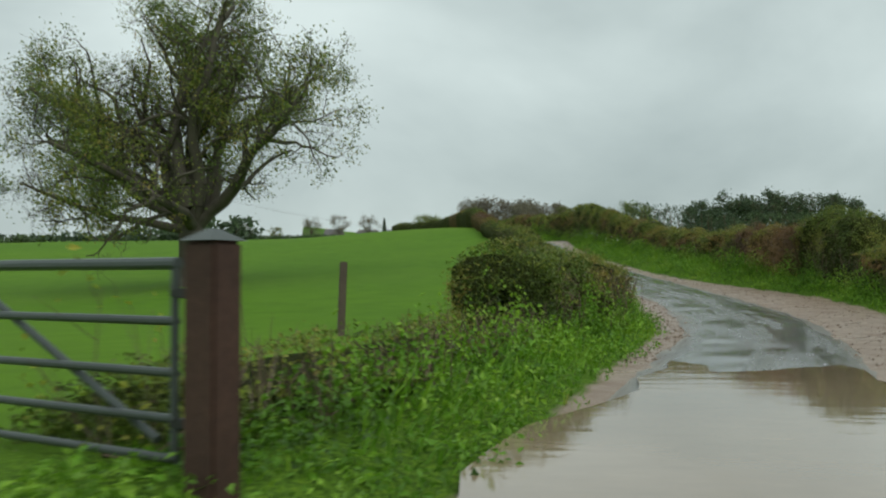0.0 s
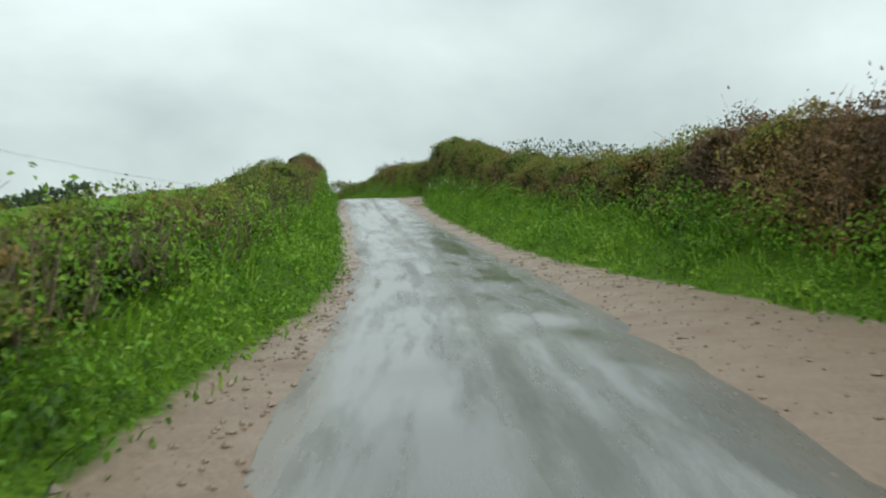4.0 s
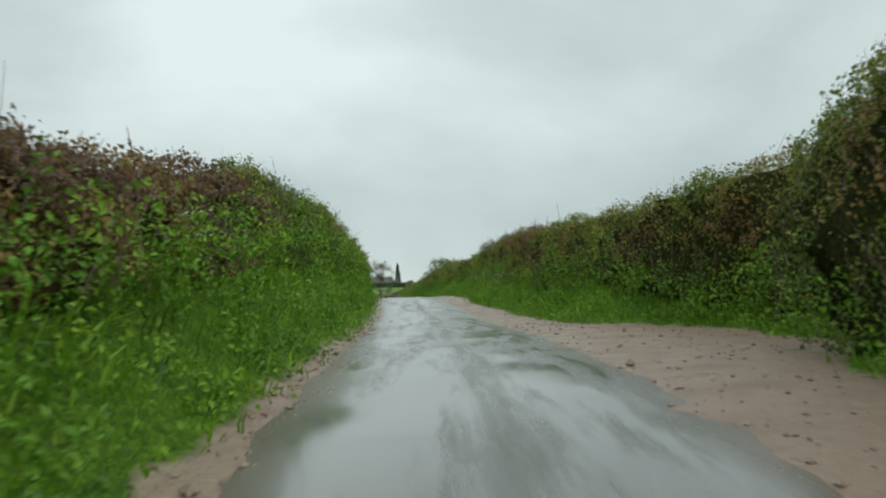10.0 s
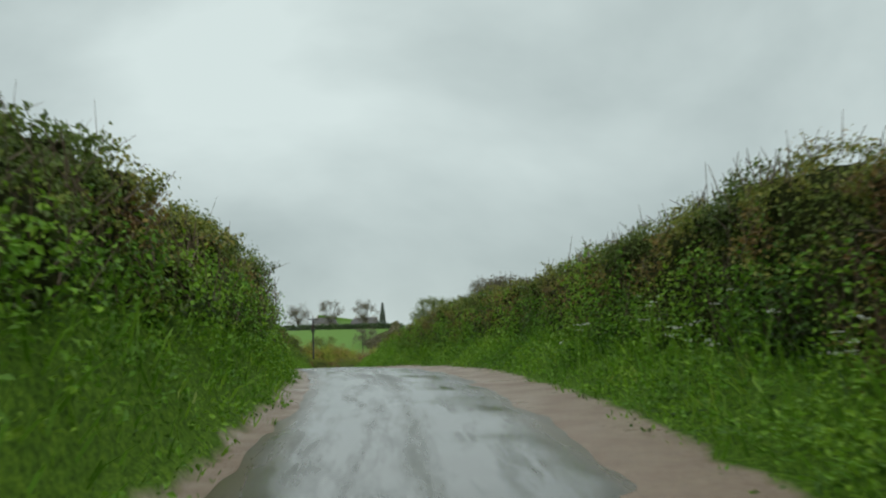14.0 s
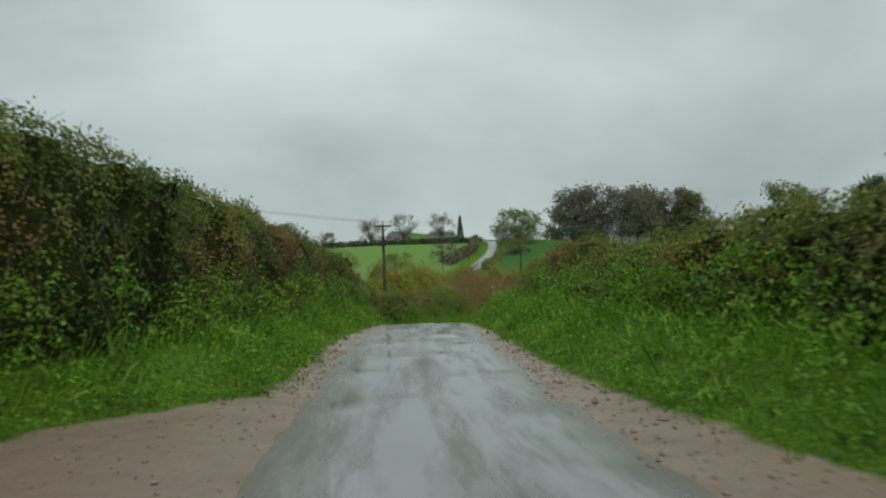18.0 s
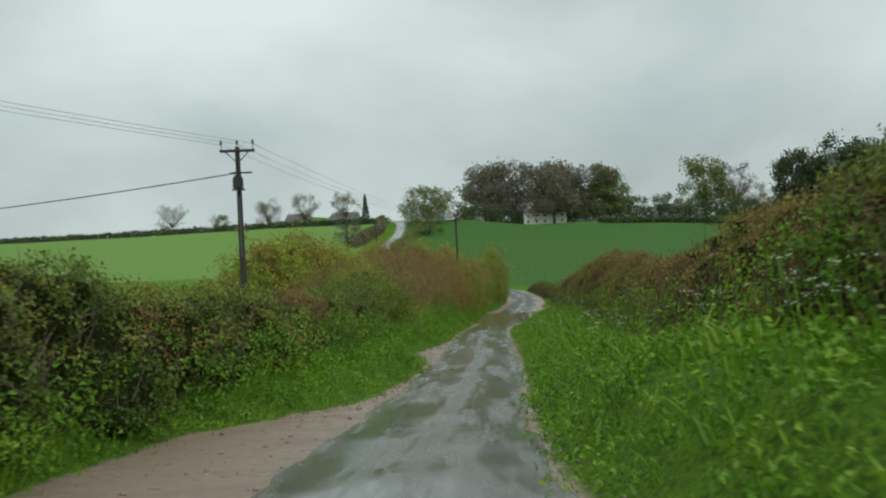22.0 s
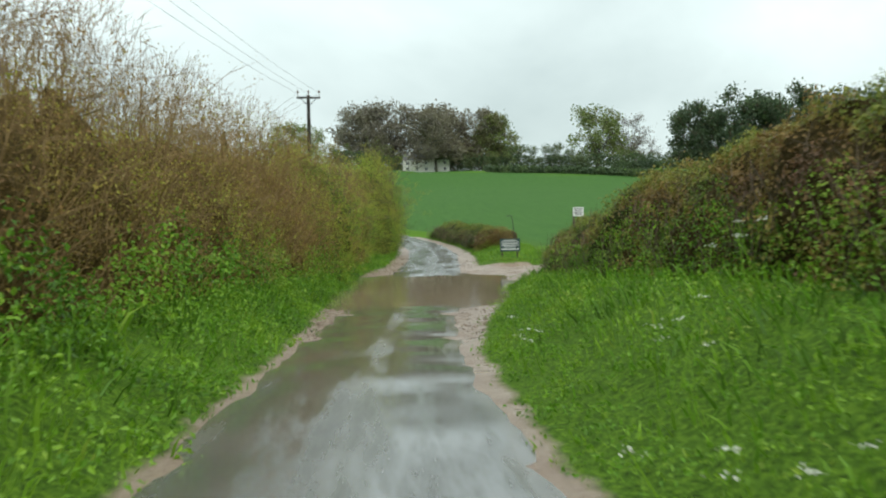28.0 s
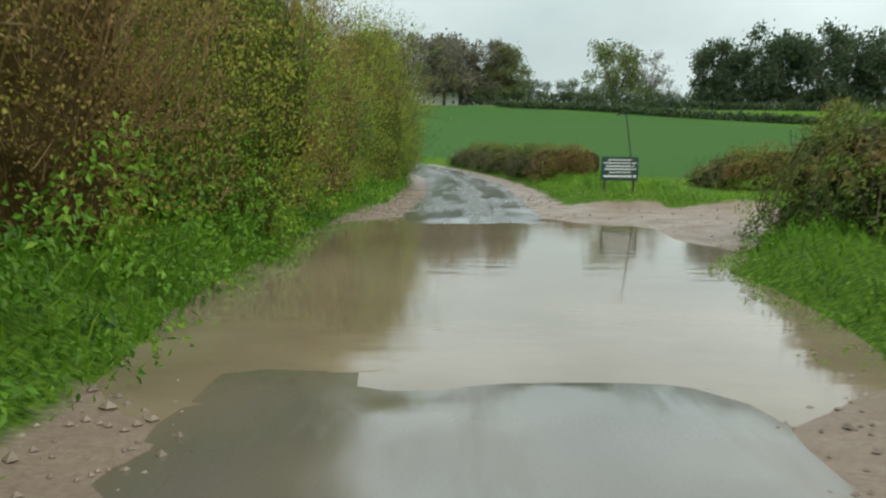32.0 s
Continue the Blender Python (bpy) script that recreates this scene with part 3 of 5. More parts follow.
# ---- hedges ----
def hedge_run(side, y0, y1, tint, label, dense=430, high=None, face=None, ends=""):
    """One length of hedge: stems over a core painted in inner shade, leaves outside, shoots along the top."""
    hi = high or (left_high if side < 0 else right_high)
    fa = face or (left_face if side < 0 else right_face)
    ym = (y0 + y1) / 2
    root = thing("hedge", spot(ym, side * float(fa(ym) + 0.5)), label, "hedge", "hedges along the lane")
    inv = np.array(root.matrix_world.translation)

    def shell(y, q, grow=0.0):
        """Point on the skin: q from 0 at the foot over the face, the top and down the back at 1."""
        top = (hi(y) - 0.15) * (1 + 0.07 * wave(y, 0 * y, 1.7, 11 + side)) + 0.10 * wave(y, q * 3, 0.6, side)
        base = ground_z(y, side * (fa(y) + 0.3))
        top_z = np.maximum(lane_z(y) + top, base + 0.35)
        thick = 1.5 + 0.2 * wave(y, 0 * y, 3.0, 5)
        bulge = 0.27 * wave(y, q * 4, 1.1, 3 + side) + 0.2 * wave(y, q * 7, 0.42, 8)
        f = np.clip(q / 0.45, 0, 1)
        t = np.clip((q - 0.45) / 0.2, 0, 1)
        g = np.clip((q - 0.65) / 0.35, 0, 1)
        lean = np.where((side > 0) & (y > -66), 0.75, 0.3)
        out = fa(y) + lean * (f ** 1.6) - 0.3 * (lean > 0.5) - bulge * (1 - t) - grow + t * (thick - 0.4) + g * 0.25 * (1 - 2 * g)
        z = base - 0.05 + (top_z - base) * (f - g) * 1.0 - 0.1 * np.clip(f * 4 - 3, 0, 1) + 0.26 * np.sin(t * math.pi)
        return np.stack([lane_x(y) + side * out, y, z + grow * np.sin(t * math.pi)], -1)

    ny, nq = max(3, int((y1 - y0) / 0.25)), 19
    Y, Q = np.meshgrid(np.linspace(y0 + 0.45 * ("s" in ends), y1 - 0.45 * ("n" in ends), ny), np.linspace(0, 1, nq), indexing="ij")
    V = shell(Y, Q, -0.2)
    for key, row, inner in (("s", 0, 1), ("n", -1, -2)):
        if key in ends:
            V[row] = V[inner].mean(0) * 0.85 + V[row] * 0.15
    idx = np.arange(Y.size).reshape(Y.shape)
    F = np.stack([idx[:-1, :-1], idx[:-1, 1:], idx[1:, 1:], idx[1:, :-1]], -1).reshape(-1, 4)
    if side > 0:
        F = F[:, ::-1]
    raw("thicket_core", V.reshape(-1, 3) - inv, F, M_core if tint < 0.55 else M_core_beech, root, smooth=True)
    # leaves on the lane side and the top, in clumps, thin where the stems stand bare low down
    backs = side < 0 and y1 < -220
    area = (y1 - y0) * (float(hi(ym)) + 1.2)
    n = int(area * dense)
    y = rng.uniform(y0 - 0.1, y1 + 0.1, n)
    q = np.where(rng.random(n) < 0.2, rng.uniform(0.36, 0.58, n), rng.beta(1.1, 1.0, n) * (0.99 if backs else 0.64))
    clump = wave(y, q * 5, 0.5, 2 + side) + 0.6 * wave(y, q * 6, 0.21, 6)
    leggy = np.exp(-((q - 0.17) / 0.1) ** 2) * np.clip(0.55 + 0.6 * wave(y, 0 * y, 2.3, 7 + side), 0, 0.95)
    keep = (clump > -1.0) & (rng.random(n) > leggy * 0.6)
    y, q, clump = y[keep], q[keep], clump[keep]
    p = shell(y, q, rng.normal(-0.02, 0.055, len(y)) + 0.07 * clump)
    step = 0.06
    du, dv = shell(y + step, q) - shell(y - step, q), shell(y, np.clip(q + 0.03, 0, 1)) - shell(y, np.clip(q - 0.03, 0, 1))
    out = np.cross(du, dv)
    out /= np.linalg.norm(out, axis=1)[:, None] + 1e-9
    out *= np.where(np.sum(out * np.stack([-side * np.where(q < 0.5, 1.0, np.where(q > 0.66, -1.0, 0.0)), 0 * y, 0.2 + 1.2 * (q > 0.42)], -1), axis=1) < 0, -1, 1)[:, None]
    out[:, 2] += 0.35 * (q < 0.4)
    out[:, 0] -= side * 1.3 * (q > 0.36) * (q < 0.6)
    leaf = 0.58 if dense > 500 else 0.66
    v, f = leaf_cards(p - inv, rng.uniform(0.045, 0.11, len(y)) * leaf, out, 0.35, 0.72, 0.66)
    if ends:
        k = 3200
        for key, yy in (("s", y0), ("n", y1)):
            if key in ends:
                qa, qb, mix = rng.uniform(0, 0.5, k), rng.uniform(0.5, 1, k), rng.uniform(0, 1, (k, 1))
                e = shell(np.full(k, yy), qa) * mix + shell(np.full(k, yy), qb) * (1 - mix)
                e[:, 1] += rng.normal(0.12 if key == "s" else -0.12, 0.16, k)
                v2, f2 = leaf_cards(e - inv, rng.uniform(0.05, 0.11, k) * leaf, np.array([0, -1.0 if key == "s" else 1.0, 0.3]))
                v, f = joined([(v, f), (v2, f2)])
                y, q = np.concatenate([y, e[:, 1]]), np.concatenate([q, qa])
    local = tint + (0.2 if tint < 0.55 else 0.24) * wave(y, q * 2.5, 1.3, 4 + side) + 0.1 * wave(y, q * 5, 0.5, 2 + side) + 0.16 * np.clip(q - 0.3, 0, 1) - 0.12 * (q < 0.2)
    crest = np.exp(-((q - 0.5) / 0.11) ** 2) * (0.75 if tint < 0.6 else 0.35) * np.clip(0.8 + 0.5 * wave(y, 0 * y, 3.1, 9 + side), 0.2, 1)
    clipped = np.exp(-((q - 0.27) / 0.1) ** 2) * (tint < 0.6) * (y < 30) * ((side > 0) | (y > -186)) * np.clip(0.7 + 0.6 * wave(y, q * 2, 2.2, 13 + side), 0, 1)
    local = (local + 0.22 * clipped) * (1 - crest) + 0.5 * crest
    raw("foliage", v, f, M_leaf, root, attrs={"tint": np.repeat(np.clip(local, 0, 1), 4)})
    # stems showing between the leaves and shoots standing out of the top
    n = int((y1 - y0) * 30)
    y = rng.uniform(y0, y1, n)
    q = rng.uniform(0.0, 0.4, n)
    a = shell(y, q, 0.02)
    b = a + np.stack([rng.normal(0, 0.12, n), rng.normal(0, 0.25, n), rng.uniform(0.15, 0.75, n) * np.clip(1.15 - 2.2 * q, 0.12, 1)], -1)
    spiky = side > 0 and -136 < ym < -104
    m = int((y1 - y0) * (26 if spiky else 9))
    yt = rng.uniform(y0, y1, m)
    at = shell(yt, rng.uniform(0.42, 0.66, m), 0.0)
    bt = at + np.stack([rng.normal(0, 0.09, m), rng.normal(0, 0.12, m), rng.gamma(1.6, 0.075 if spiky else 0.055, m) + 0.04], -1)
    v, f = sticks(np.concatenate([a, at]) - inv, np.concatenate([b, bt]) - inv, np.repeat([0.008, 0.009 if spiky else 0.005], [n, m]), np.repeat([0.003, 0.004 if spiky else 0.002], [n, m]))
    raw("twig_mass", v, f, M_twig, root)
    return root


GREEN = "clipped green hawthorn hedge on a low bank beside the lane"
BROWN = "clipped hedge with red-brown young leaves beside the lane"
DARK = "dark green clipped hedge with bare stems low down"
OLIVE = "olive and yellow-green mixed hedge on a bank beside the lane"
RUST = "brown autumn-leaved beech hedge with green shoots"
for y0, y1, tint, label in ((-262, -246, 0.3, GREEN), (-234, -225.2, 0.38, GREEN), (-225, -222, 0.38, GREEN), (-222, -212, 0.44, OLIVE), (-212, -203, 0.41, GREEN), (-203, -194, 0.43, OLIVE), (-194, -186, 0.28, GREEN),
                            (-186, -176, 0.42, OLIVE), (-176, -167, 0.22, DARK), (-167, -161.5, 0.7, BROWN), (-161.5, -154, 0.9, BROWN), (-154, -145, 0.24, DARK), (-145, -138, 0.4, GREEN),
                            (-138, -131, 0.62, RUST), (-131, -122, 0.34, OLIVE), (-122, -112, 0.3, OLIVE), (-112, -102, 0.26, OLIVE), (-102, -93, 0.28, GREEN), (-93, -84, 0.26, DARK),
                            (-84, -76, 0.34, OLIVE), (-76, -72, 0.8, BROWN), (-72, -62, 0.3, DARK), (-62, -54, 0.3, DARK), (-54, -46, 0.36, GREEN), (-46, -41.5, 0.4, OLIVE), (-41.5, -38, 0.72, BROWN), (-38, -31, 0.3, DARK)):
    hedge_run(-1, y0, y1, tint, label, {-234: 700, -225: 900, -222: 700, -212: 560}.get(y0, 430), ends={-262: "n", -234: "s", -225: "s", -38: "n"}.get(y0, ""))
for y0, y1, tint, label in ((-262, -250, 0.34, GREEN), (-250, -238, 0.34, GREEN), (-238, -228, 0.36, GREEN), (-228, -218, 0.4, OLIVE), (-218, -210, 0.38, GREEN), (-210, -203.5, 0.36, GREEN), (-203.5, -197, 0.84, BROWN),
                            (-197, -186, 0.46, OLIVE), (-186, -176, 0.5, OLIVE), (-176, -168, 0.44, OLIVE), (-168, -161, 0.34, GREEN), (-161, -157.3, 0.34, GREEN), (-157.3, -151, 0.38, OLIVE), (-151, -142, 0.44, OLIVE), (-142, -134, 0.4, GREEN),
                            (-134, -126, 0.7, BROWN)) + ((-126, -118, 0.36, OLIVE), (-118, -108, 0.42, OLIVE), (-108, -99, 0.4, OLIVE), (-99, -90, 0.4, OLIVE), (-90, -80, 0.42, OLIVE), (-80, -71, 0.38, GREEN),
                            (-71, -62, 0.58, RUST), (-62, -53, 0.57, RUST), (-53, -44, 0.6, RUST), (-44, -35, 0.63, RUST), (-35, -26, 0.64, RUST), (-26, -18, 0.62, RUST), (-18, -10, 0.6, RUST), (-10, -3, 0.57, RUST),
                            (-3, 3, 0.56, OLIVE), (3, 9, 0.48, OLIVE), (9, 14, 0.48, OLIVE), (14, 19, 0.45, OLIVE)):
    hedge_run(1, y0, y1, tint, label, ends="n" if y1 in (19, -157.3) else "")
low = lambda y: 0 * y + 1.25
hedge_run(1, 36, 39, 0.74, "small rounded red-brown hedge at the edge of the crop field", high=low, face=lambda y: 0 * y + 2.6, ends="s")
hedge_run(1, 39, 47, 0.34, "low olive hedge at the edge of the crop field", high=low, face=lambda y: 0 * y + 2.4)
hedge_run(1, 47, 58, 0.4, "low olive hedge at the edge of the crop field", high=low, face=lambda y: 0 * y + 2.2)
hedge_run(1, 27.5, 31, 0.53, "thin olive-brown hedge behind the gravel opening", high=lambda y: 0 * y + 1.25, face=lambda y: 0 * y + 6.2, ends="sn")


# ---- loose stones on the gravel ----
def loose_stones(y0, y1, count):
    root = thing("loose_stones", spot((y0 + y1) / 2, 2.0), "scattered wet brown stones on the gravel margin", "stones", "gravel margins")
    root["kind"] = "stuff"
    inv = np.array(root.matrix_world.translation)
    y = rng.uniform(y0, y1, count)
    side = np.where(rng.random(count) < 0.5, -1.0, 1.0)
    half = road_half(y)
    far = np.where(side < 0, gravel_left(y), gravel_right(y))
    d = side * (half - 0.15 + (np.maximum(far - half, 0.15) + 0.2) * rng.uniform(0, 1, count))
    size = rng.gamma(1.6, 0.006, count) + 0.006
    c = np.stack([lane_x(y) + d, y, ground_z(y, d) + size * 0.3], -1) - inv
    six = np.array([[1, 0, 0], [0, 1, 0], [-1, 0, 0], [0, -1, 0], [0, 0, 0.7], [0, 0, -0.7]])
    v = c[:, None] + six[None] * rng.uniform(0.6, 1.4, (count, 6, 1)) * size[:, None, None]
    f = np.array([[0, 1, 4], [1, 2, 4], [2, 3, 4], [3, 0, 4], [1, 0, 5], [2, 1, 5], [3, 2, 5], [0, 3, 5]])
    raw("pebble", v.reshape(-1, 3), (np.arange(count)[:, None, None] * 6 + f[None]).reshape(-1, 3), M_stone, root)


for y0, y1, count in ((-226, -194, 2600), (-170, -146, 1300), (-104, -78, 1800), (-62, -40, 1400), (-36, -20, 800), (0, 30, 2200)):
    loose_stones(y0, y1, count)

# ---- verges ----
def verge(side, y0, y1, label, dense=40):
    """Long grass and broad weeds between the gravel and the hedge's foot."""
    edge, fa = (gravel_left, left_face) if side < 0 else (gravel_right, right_face)
    ym = (y0 + y1) / 2
    root = thing("grass_verge", spot(ym, side * 2.4), label, "grass", "verges")
    root["kind"] = "stuff"
    inv = np.array(root.matrix_world.translation)
    width = float(max(fa(ym) - edge(ym), 1.0)) + 0.6
    n = int((y1 - y0) * width * dense)
    y = rng.uniform(y0, y1, n)
    lo, hi = edge(y) - 0.12, np.maximum(fa(y), edge(y) + 1.0) + 0.5
    u = rng.uniform(0, 1, n) ** 0.9
    d = lo + (hi - lo) * u + 0.18 * wave(y, 0 * y, 0.6, 9)
    tall = (0.10 + 0.30 * np.clip(u * 2.2, 0, 1)) * (0.65 + 0.45 * (wave(y, d, 0.7, 2) + 0.6)) * rng.uniform(0.6, 1.3, n)
    tall = np.clip(tall, 0.05, 0.75) * (1 - 0.35 * (side > 0) * np.clip((y + 27) / 6, 0, 1)) * (1 - 0.7 * np.exp(-((y + 236.5) / 3.2) ** 4) * (side < 0))
    x0 = lane_x(y) + side * d
    p = np.stack([x0, y, ground_z(y, side * d) - 0.03], -1)
    lean = np.stack([rng.normal(0, 0.35, n) - side * 0.25, rng.normal(0, 0.35, n), np.ones(n)], -1)
    lean /= np.linalg.norm(lean, axis=1)[:, None]
    droop = np.stack([rng.normal(0, 0.5, n) - side * 0.3, rng.normal(0, 0.5, n), -0.1 * np.ones(n)], -1)
    w = rng.uniform(0.006, 0.013, n) * (1 + tall)
    across = np.stack([rng.normal(size=n), rng.normal(size=n), 0 * y], -1)
    across /= np.linalg.norm(across, axis=1)[:, None]
    mid = p + lean * (tall * 0.6)[:, None]
    tip = mid + (lean * 0.6 + droop * 0.55) * (tall * 0.5)[:, None]
    s = across * w[:, None]
    V = np.stack([p - s, p + s, mid + s * 0.9, tip, mid - s * 0.9], 1).reshape(-1, 3) - inv
    base = np.arange(n)[:, None] * 5
    tint = np.clip(0.42 + 0.25 * wave(y, d, 1.6, 1) + rng.normal(0, 0.1, n), 0, 1)
    tri = np.concatenate([base + np.array([[0, 1, 2]]), base + np.array([[0, 2, 4]]), base + np.array([[4, 2, 3]])])
    raw("grass", V, tri, M_grass, root, attrs={"tint": np.repeat(tint, 5)})
    # broad-leaved weeds in rounded clumps, taller towards the hedge
    m = int((y1 - y0) * (width + 1.0) * 6.5)
    yc = rng.uniform(y0, y1, m)
    uc = rng.uniform(0.02, 1.5, m)
    climb = np.clip(uc - 0.85, 0, 1) * np.clip(1.15 + 0.6 * wave(yc, 0 * yc, 2.6, 4 + side), 0.25, 1.9) * (yc < 20)
    uc = np.minimum(uc, 0.85 + 0.25 * np.clip(uc - 0.85, 0, 1))
    dc = edge(yc) + 0.05 + (np.maximum(fa(yc), edge(yc) + 1.0) + 0.05 - edge(yc)) * uc
    mown = 1 - 0.75 * np.exp(-((yc + 236.5) / 3.2) ** 4) * (side < 0)
    climb = climb * mown * np.where(side < 0, yc > -224, 1) * (1 + 0.5 * (side < 0) * np.exp(-((yc + 138) / 24) ** 4)) * np.where(side < 0, np.clip((yc + 190) / 30, 0.12, 1), np.clip((yc + 200) / 60, 0.25, 1))
    crown = lane_z(yc) + 0.72 * (left_high if side < 0 else right_high)(yc) - ground_z(yc, side * fa(yc))
    climb = np.clip(climb, 0, np.maximum(crown - 0.3, 0))
    dc = np.where(climb > 0.08, fa(yc) - 0.22 + 0.12 * climb, dc)
    low = (side > 0) * np.clip((yc + 34) / 8, 0, 1)
    rad, tall = rng.uniform(0.16, 0.42, m), mown * (1 + 0.25 * (yc < -100)) * rng.uniform(0.16, 0.5, m) * (0.45 + 0.9 * uc) * (1 + 0.4 * wave(yc, dc, 1.5, 3)) * (1 - 0.3 * low) * np.where((side > 0) & (yc > 6), 0.7, 1)
    k = 34
    ball = rng.normal(size=(m * k, 3))
    ball[:, 2] = np.abs(ball[:, 2]) * 1.1
    ball /= np.linalg.norm(ball, axis=1)[:, None]
    R, H = np.repeat(rad, k), np.repeat(tall, k)
    reach = rng.uniform(0.8, 1.12, m * k)
    xx, yy = np.repeat(lane_x(yc) + side * dc, k) + ball[:, 0] * R * reach, np.repeat(yc, k) + ball[:, 1] * R * reach
    p = np.stack([xx, yy, np.repeat(ground_z(yc, side * dc) + climb, k) + ball[:, 2] * H * reach], -1) - inv
    out = ball / np.stack([R, R, H + 0.12], -1)
    out /= np.linalg.norm(out, axis=1)[:, None]
    out[:, 2] += 0.55
    v, f = leaf_cards(p, rng.uniform(0.034, 0.085, m * k) * (1 - 0.3 * np.repeat(low, k)), out, 0.3, 0.62, 0.68)
    # tint lightens towards each clump's top, painting in the light from above
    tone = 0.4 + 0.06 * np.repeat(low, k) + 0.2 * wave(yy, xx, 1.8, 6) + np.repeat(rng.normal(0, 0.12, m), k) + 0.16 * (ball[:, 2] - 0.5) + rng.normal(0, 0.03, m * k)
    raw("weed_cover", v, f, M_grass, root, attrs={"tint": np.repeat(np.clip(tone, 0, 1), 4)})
    return root


for y in range(-260, 60, 12):
    verge(-1, y, min(y + 12, 58), "long wet grass and nettles at the foot of the hedge")
    verge(1, y, min(y + 12, 58), "long wet grass and weeds on the bank beside the lane")


def parsley(y, d):
    """A stand of cow parsley: stalks with flat white flower heads."""
    root = thing("cow_parsley", spot(y, d), "flowering cow parsley with white heads in the verge", "wildflower", "cow parsley")
    k = 5
    a = np.stack([rng.normal(0, 0.16, k), rng.normal(0, 0.12, k), np.zeros(k)], -1)
    b = a + np.stack([rng.normal(0, 0.12, k), rng.normal(0, 0.12, k), rng.uniform(0.4, 0.75, k)], -1)
    v, f = sticks(a, b, 0.006, 0.004)
    raw("stalk", v, f, M_grass, root, attrs={"tint": np.full(len(v), 0.5)})
    c = np.repeat(b, 9, 0) + np.concatenate([rng.normal(0, 0.035, (k * 9, 2)), rng.normal(0, 0.008, (k * 9, 1))], 1)
    v, f = leaf_cards(c, 0.019, np.array([0, 0, 1.0]), 0, 0.9)
    raw("flower_head", v, f, M_petal, root)


for y, d in ((-170.5, 3.0), (-167.8, 3.3), (-166.2, 2.9), (-132, 3.2), (-129.5, 3.4), (-127, 3.1), (-124, 3.5), (-73, 3.1), (-57.5, 3.0), (-55.8, 3.3), (-54.4, 3.1), (-52.8, 3.5), (-44, 3.3), (-33, 3.4), (-31, 3.7), (-168, -2.5), (-172, -2.4), (-160, -2.6), (-28, 3.2), (-24.5, 3.6)):
    parsley(y, d)
for k in range(18):
    parsley((-178 if k < 10 else -152) + k * 1.9 + float(rng.normal(0, 0.6)), float(rng.uniform(2.7, 3.4)))
for k in range(26):
    parsley(-62 + k * 2.3 + float(rng.normal(0, 0.6)), 2.5 + float(rng.uniform(-0.8, 1.5)))


# ---- trees and bushes ----
def far_tree(x, y, h, wide, tint, label, seed, leafy=1.0, low=0.18, clumps=34):
    """A tree on the far hill: trunk, limbs and fine twigs, with leaf clumps, gaps and an uneven outline."""
    h, wide = h * 1.1 + (3.5 if y > 400 and x > -40 and h > 14 else 0), wide * 1.3
    root = thing("tree", (x, y, ground_at(x, y) - 0.2), label, "tree", "trees on the far hill")
    g = np.random.default_rng(seed)
    az, u, z = g.uniform(0, 6.3, clumps), np.sqrt(g.uniform(0.02, 1, clumps)), g.uniform(low + 0.08, 0.88, clumps)
    r = u * wide * 0.52 * np.sqrt(np.clip(1 - (2 * (z - low) / (1 - low) - 0.85) ** 2 * 0.75, 0.08, 1))
    c = np.stack([np.cos(az) * r, np.sin(az) * r, z * h], -1)
    fork = np.array([[0, 0, h * (low + 0.1)]])
    v, f = joined([sticks([[0, 0, 0]], fork, 0.02 * h, 0.013 * h, 8), sticks(np.repeat(fork, clumps, 0), c, 0.007 * h, 0.002 * h, 5)])
    raw("trunk", v, f, M_bark, root)
    size = (0.11 + 0.06 * g.random(clumps)) * (h + wide) * 0.55
    n = 44 if "pine" in label else 28
    k = np.repeat(np.arange(clumps), n)
    way = g.normal(size=(len(k), 3))
    way /= np.linalg.norm(way, axis=1)[:, None]
    e = c[k] + way * (size[k] * g.uniform(0.3, 1.0, len(k)) ** 0.8)[:, None] * np.array([1, 1, 0.85])
    ok = e[:, 2] > 0.03 * h
    e, k = e[ok], k[ok]
    m = len(e)
    a = c[k] * 0.6 + e * 0.4
    v, f = sticks(a, e + g.normal(0, 0.02 * h, (m, 3)), 0.0028 * h, 0.0011 * h)
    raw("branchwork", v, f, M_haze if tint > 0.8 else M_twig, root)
    pick = e[g.random(m) < leafy]
    pts = np.concatenate([pick + g.normal(0, s * h, pick.shape) for s in ((0.01, 0.025, 0.03, 0.04) if leafy > 0.6 else (0.0, 0.03, 0.04))])
    if len(pts):
        big = (0.026, 0.05) if leafy > 0.6 else (0.014, 0.032)
        v, f = leaf_cards(pts, g.uniform(*big, len(pts)) * h, np.array([0, 0, 0.4]), 0.35, 0.65)
        t = np.clip(tint + 0.1 * wave(pts[:, 0] + pts[:, 2], pts[:, 1], h * 0.15, seed % 7) + (pts[:, 2] / h - 0.5) * 0.08, 0, 1)
        raw("crown", v, f, M_far_hazed, root, attrs={"tint": np.repeat(t, 4)})


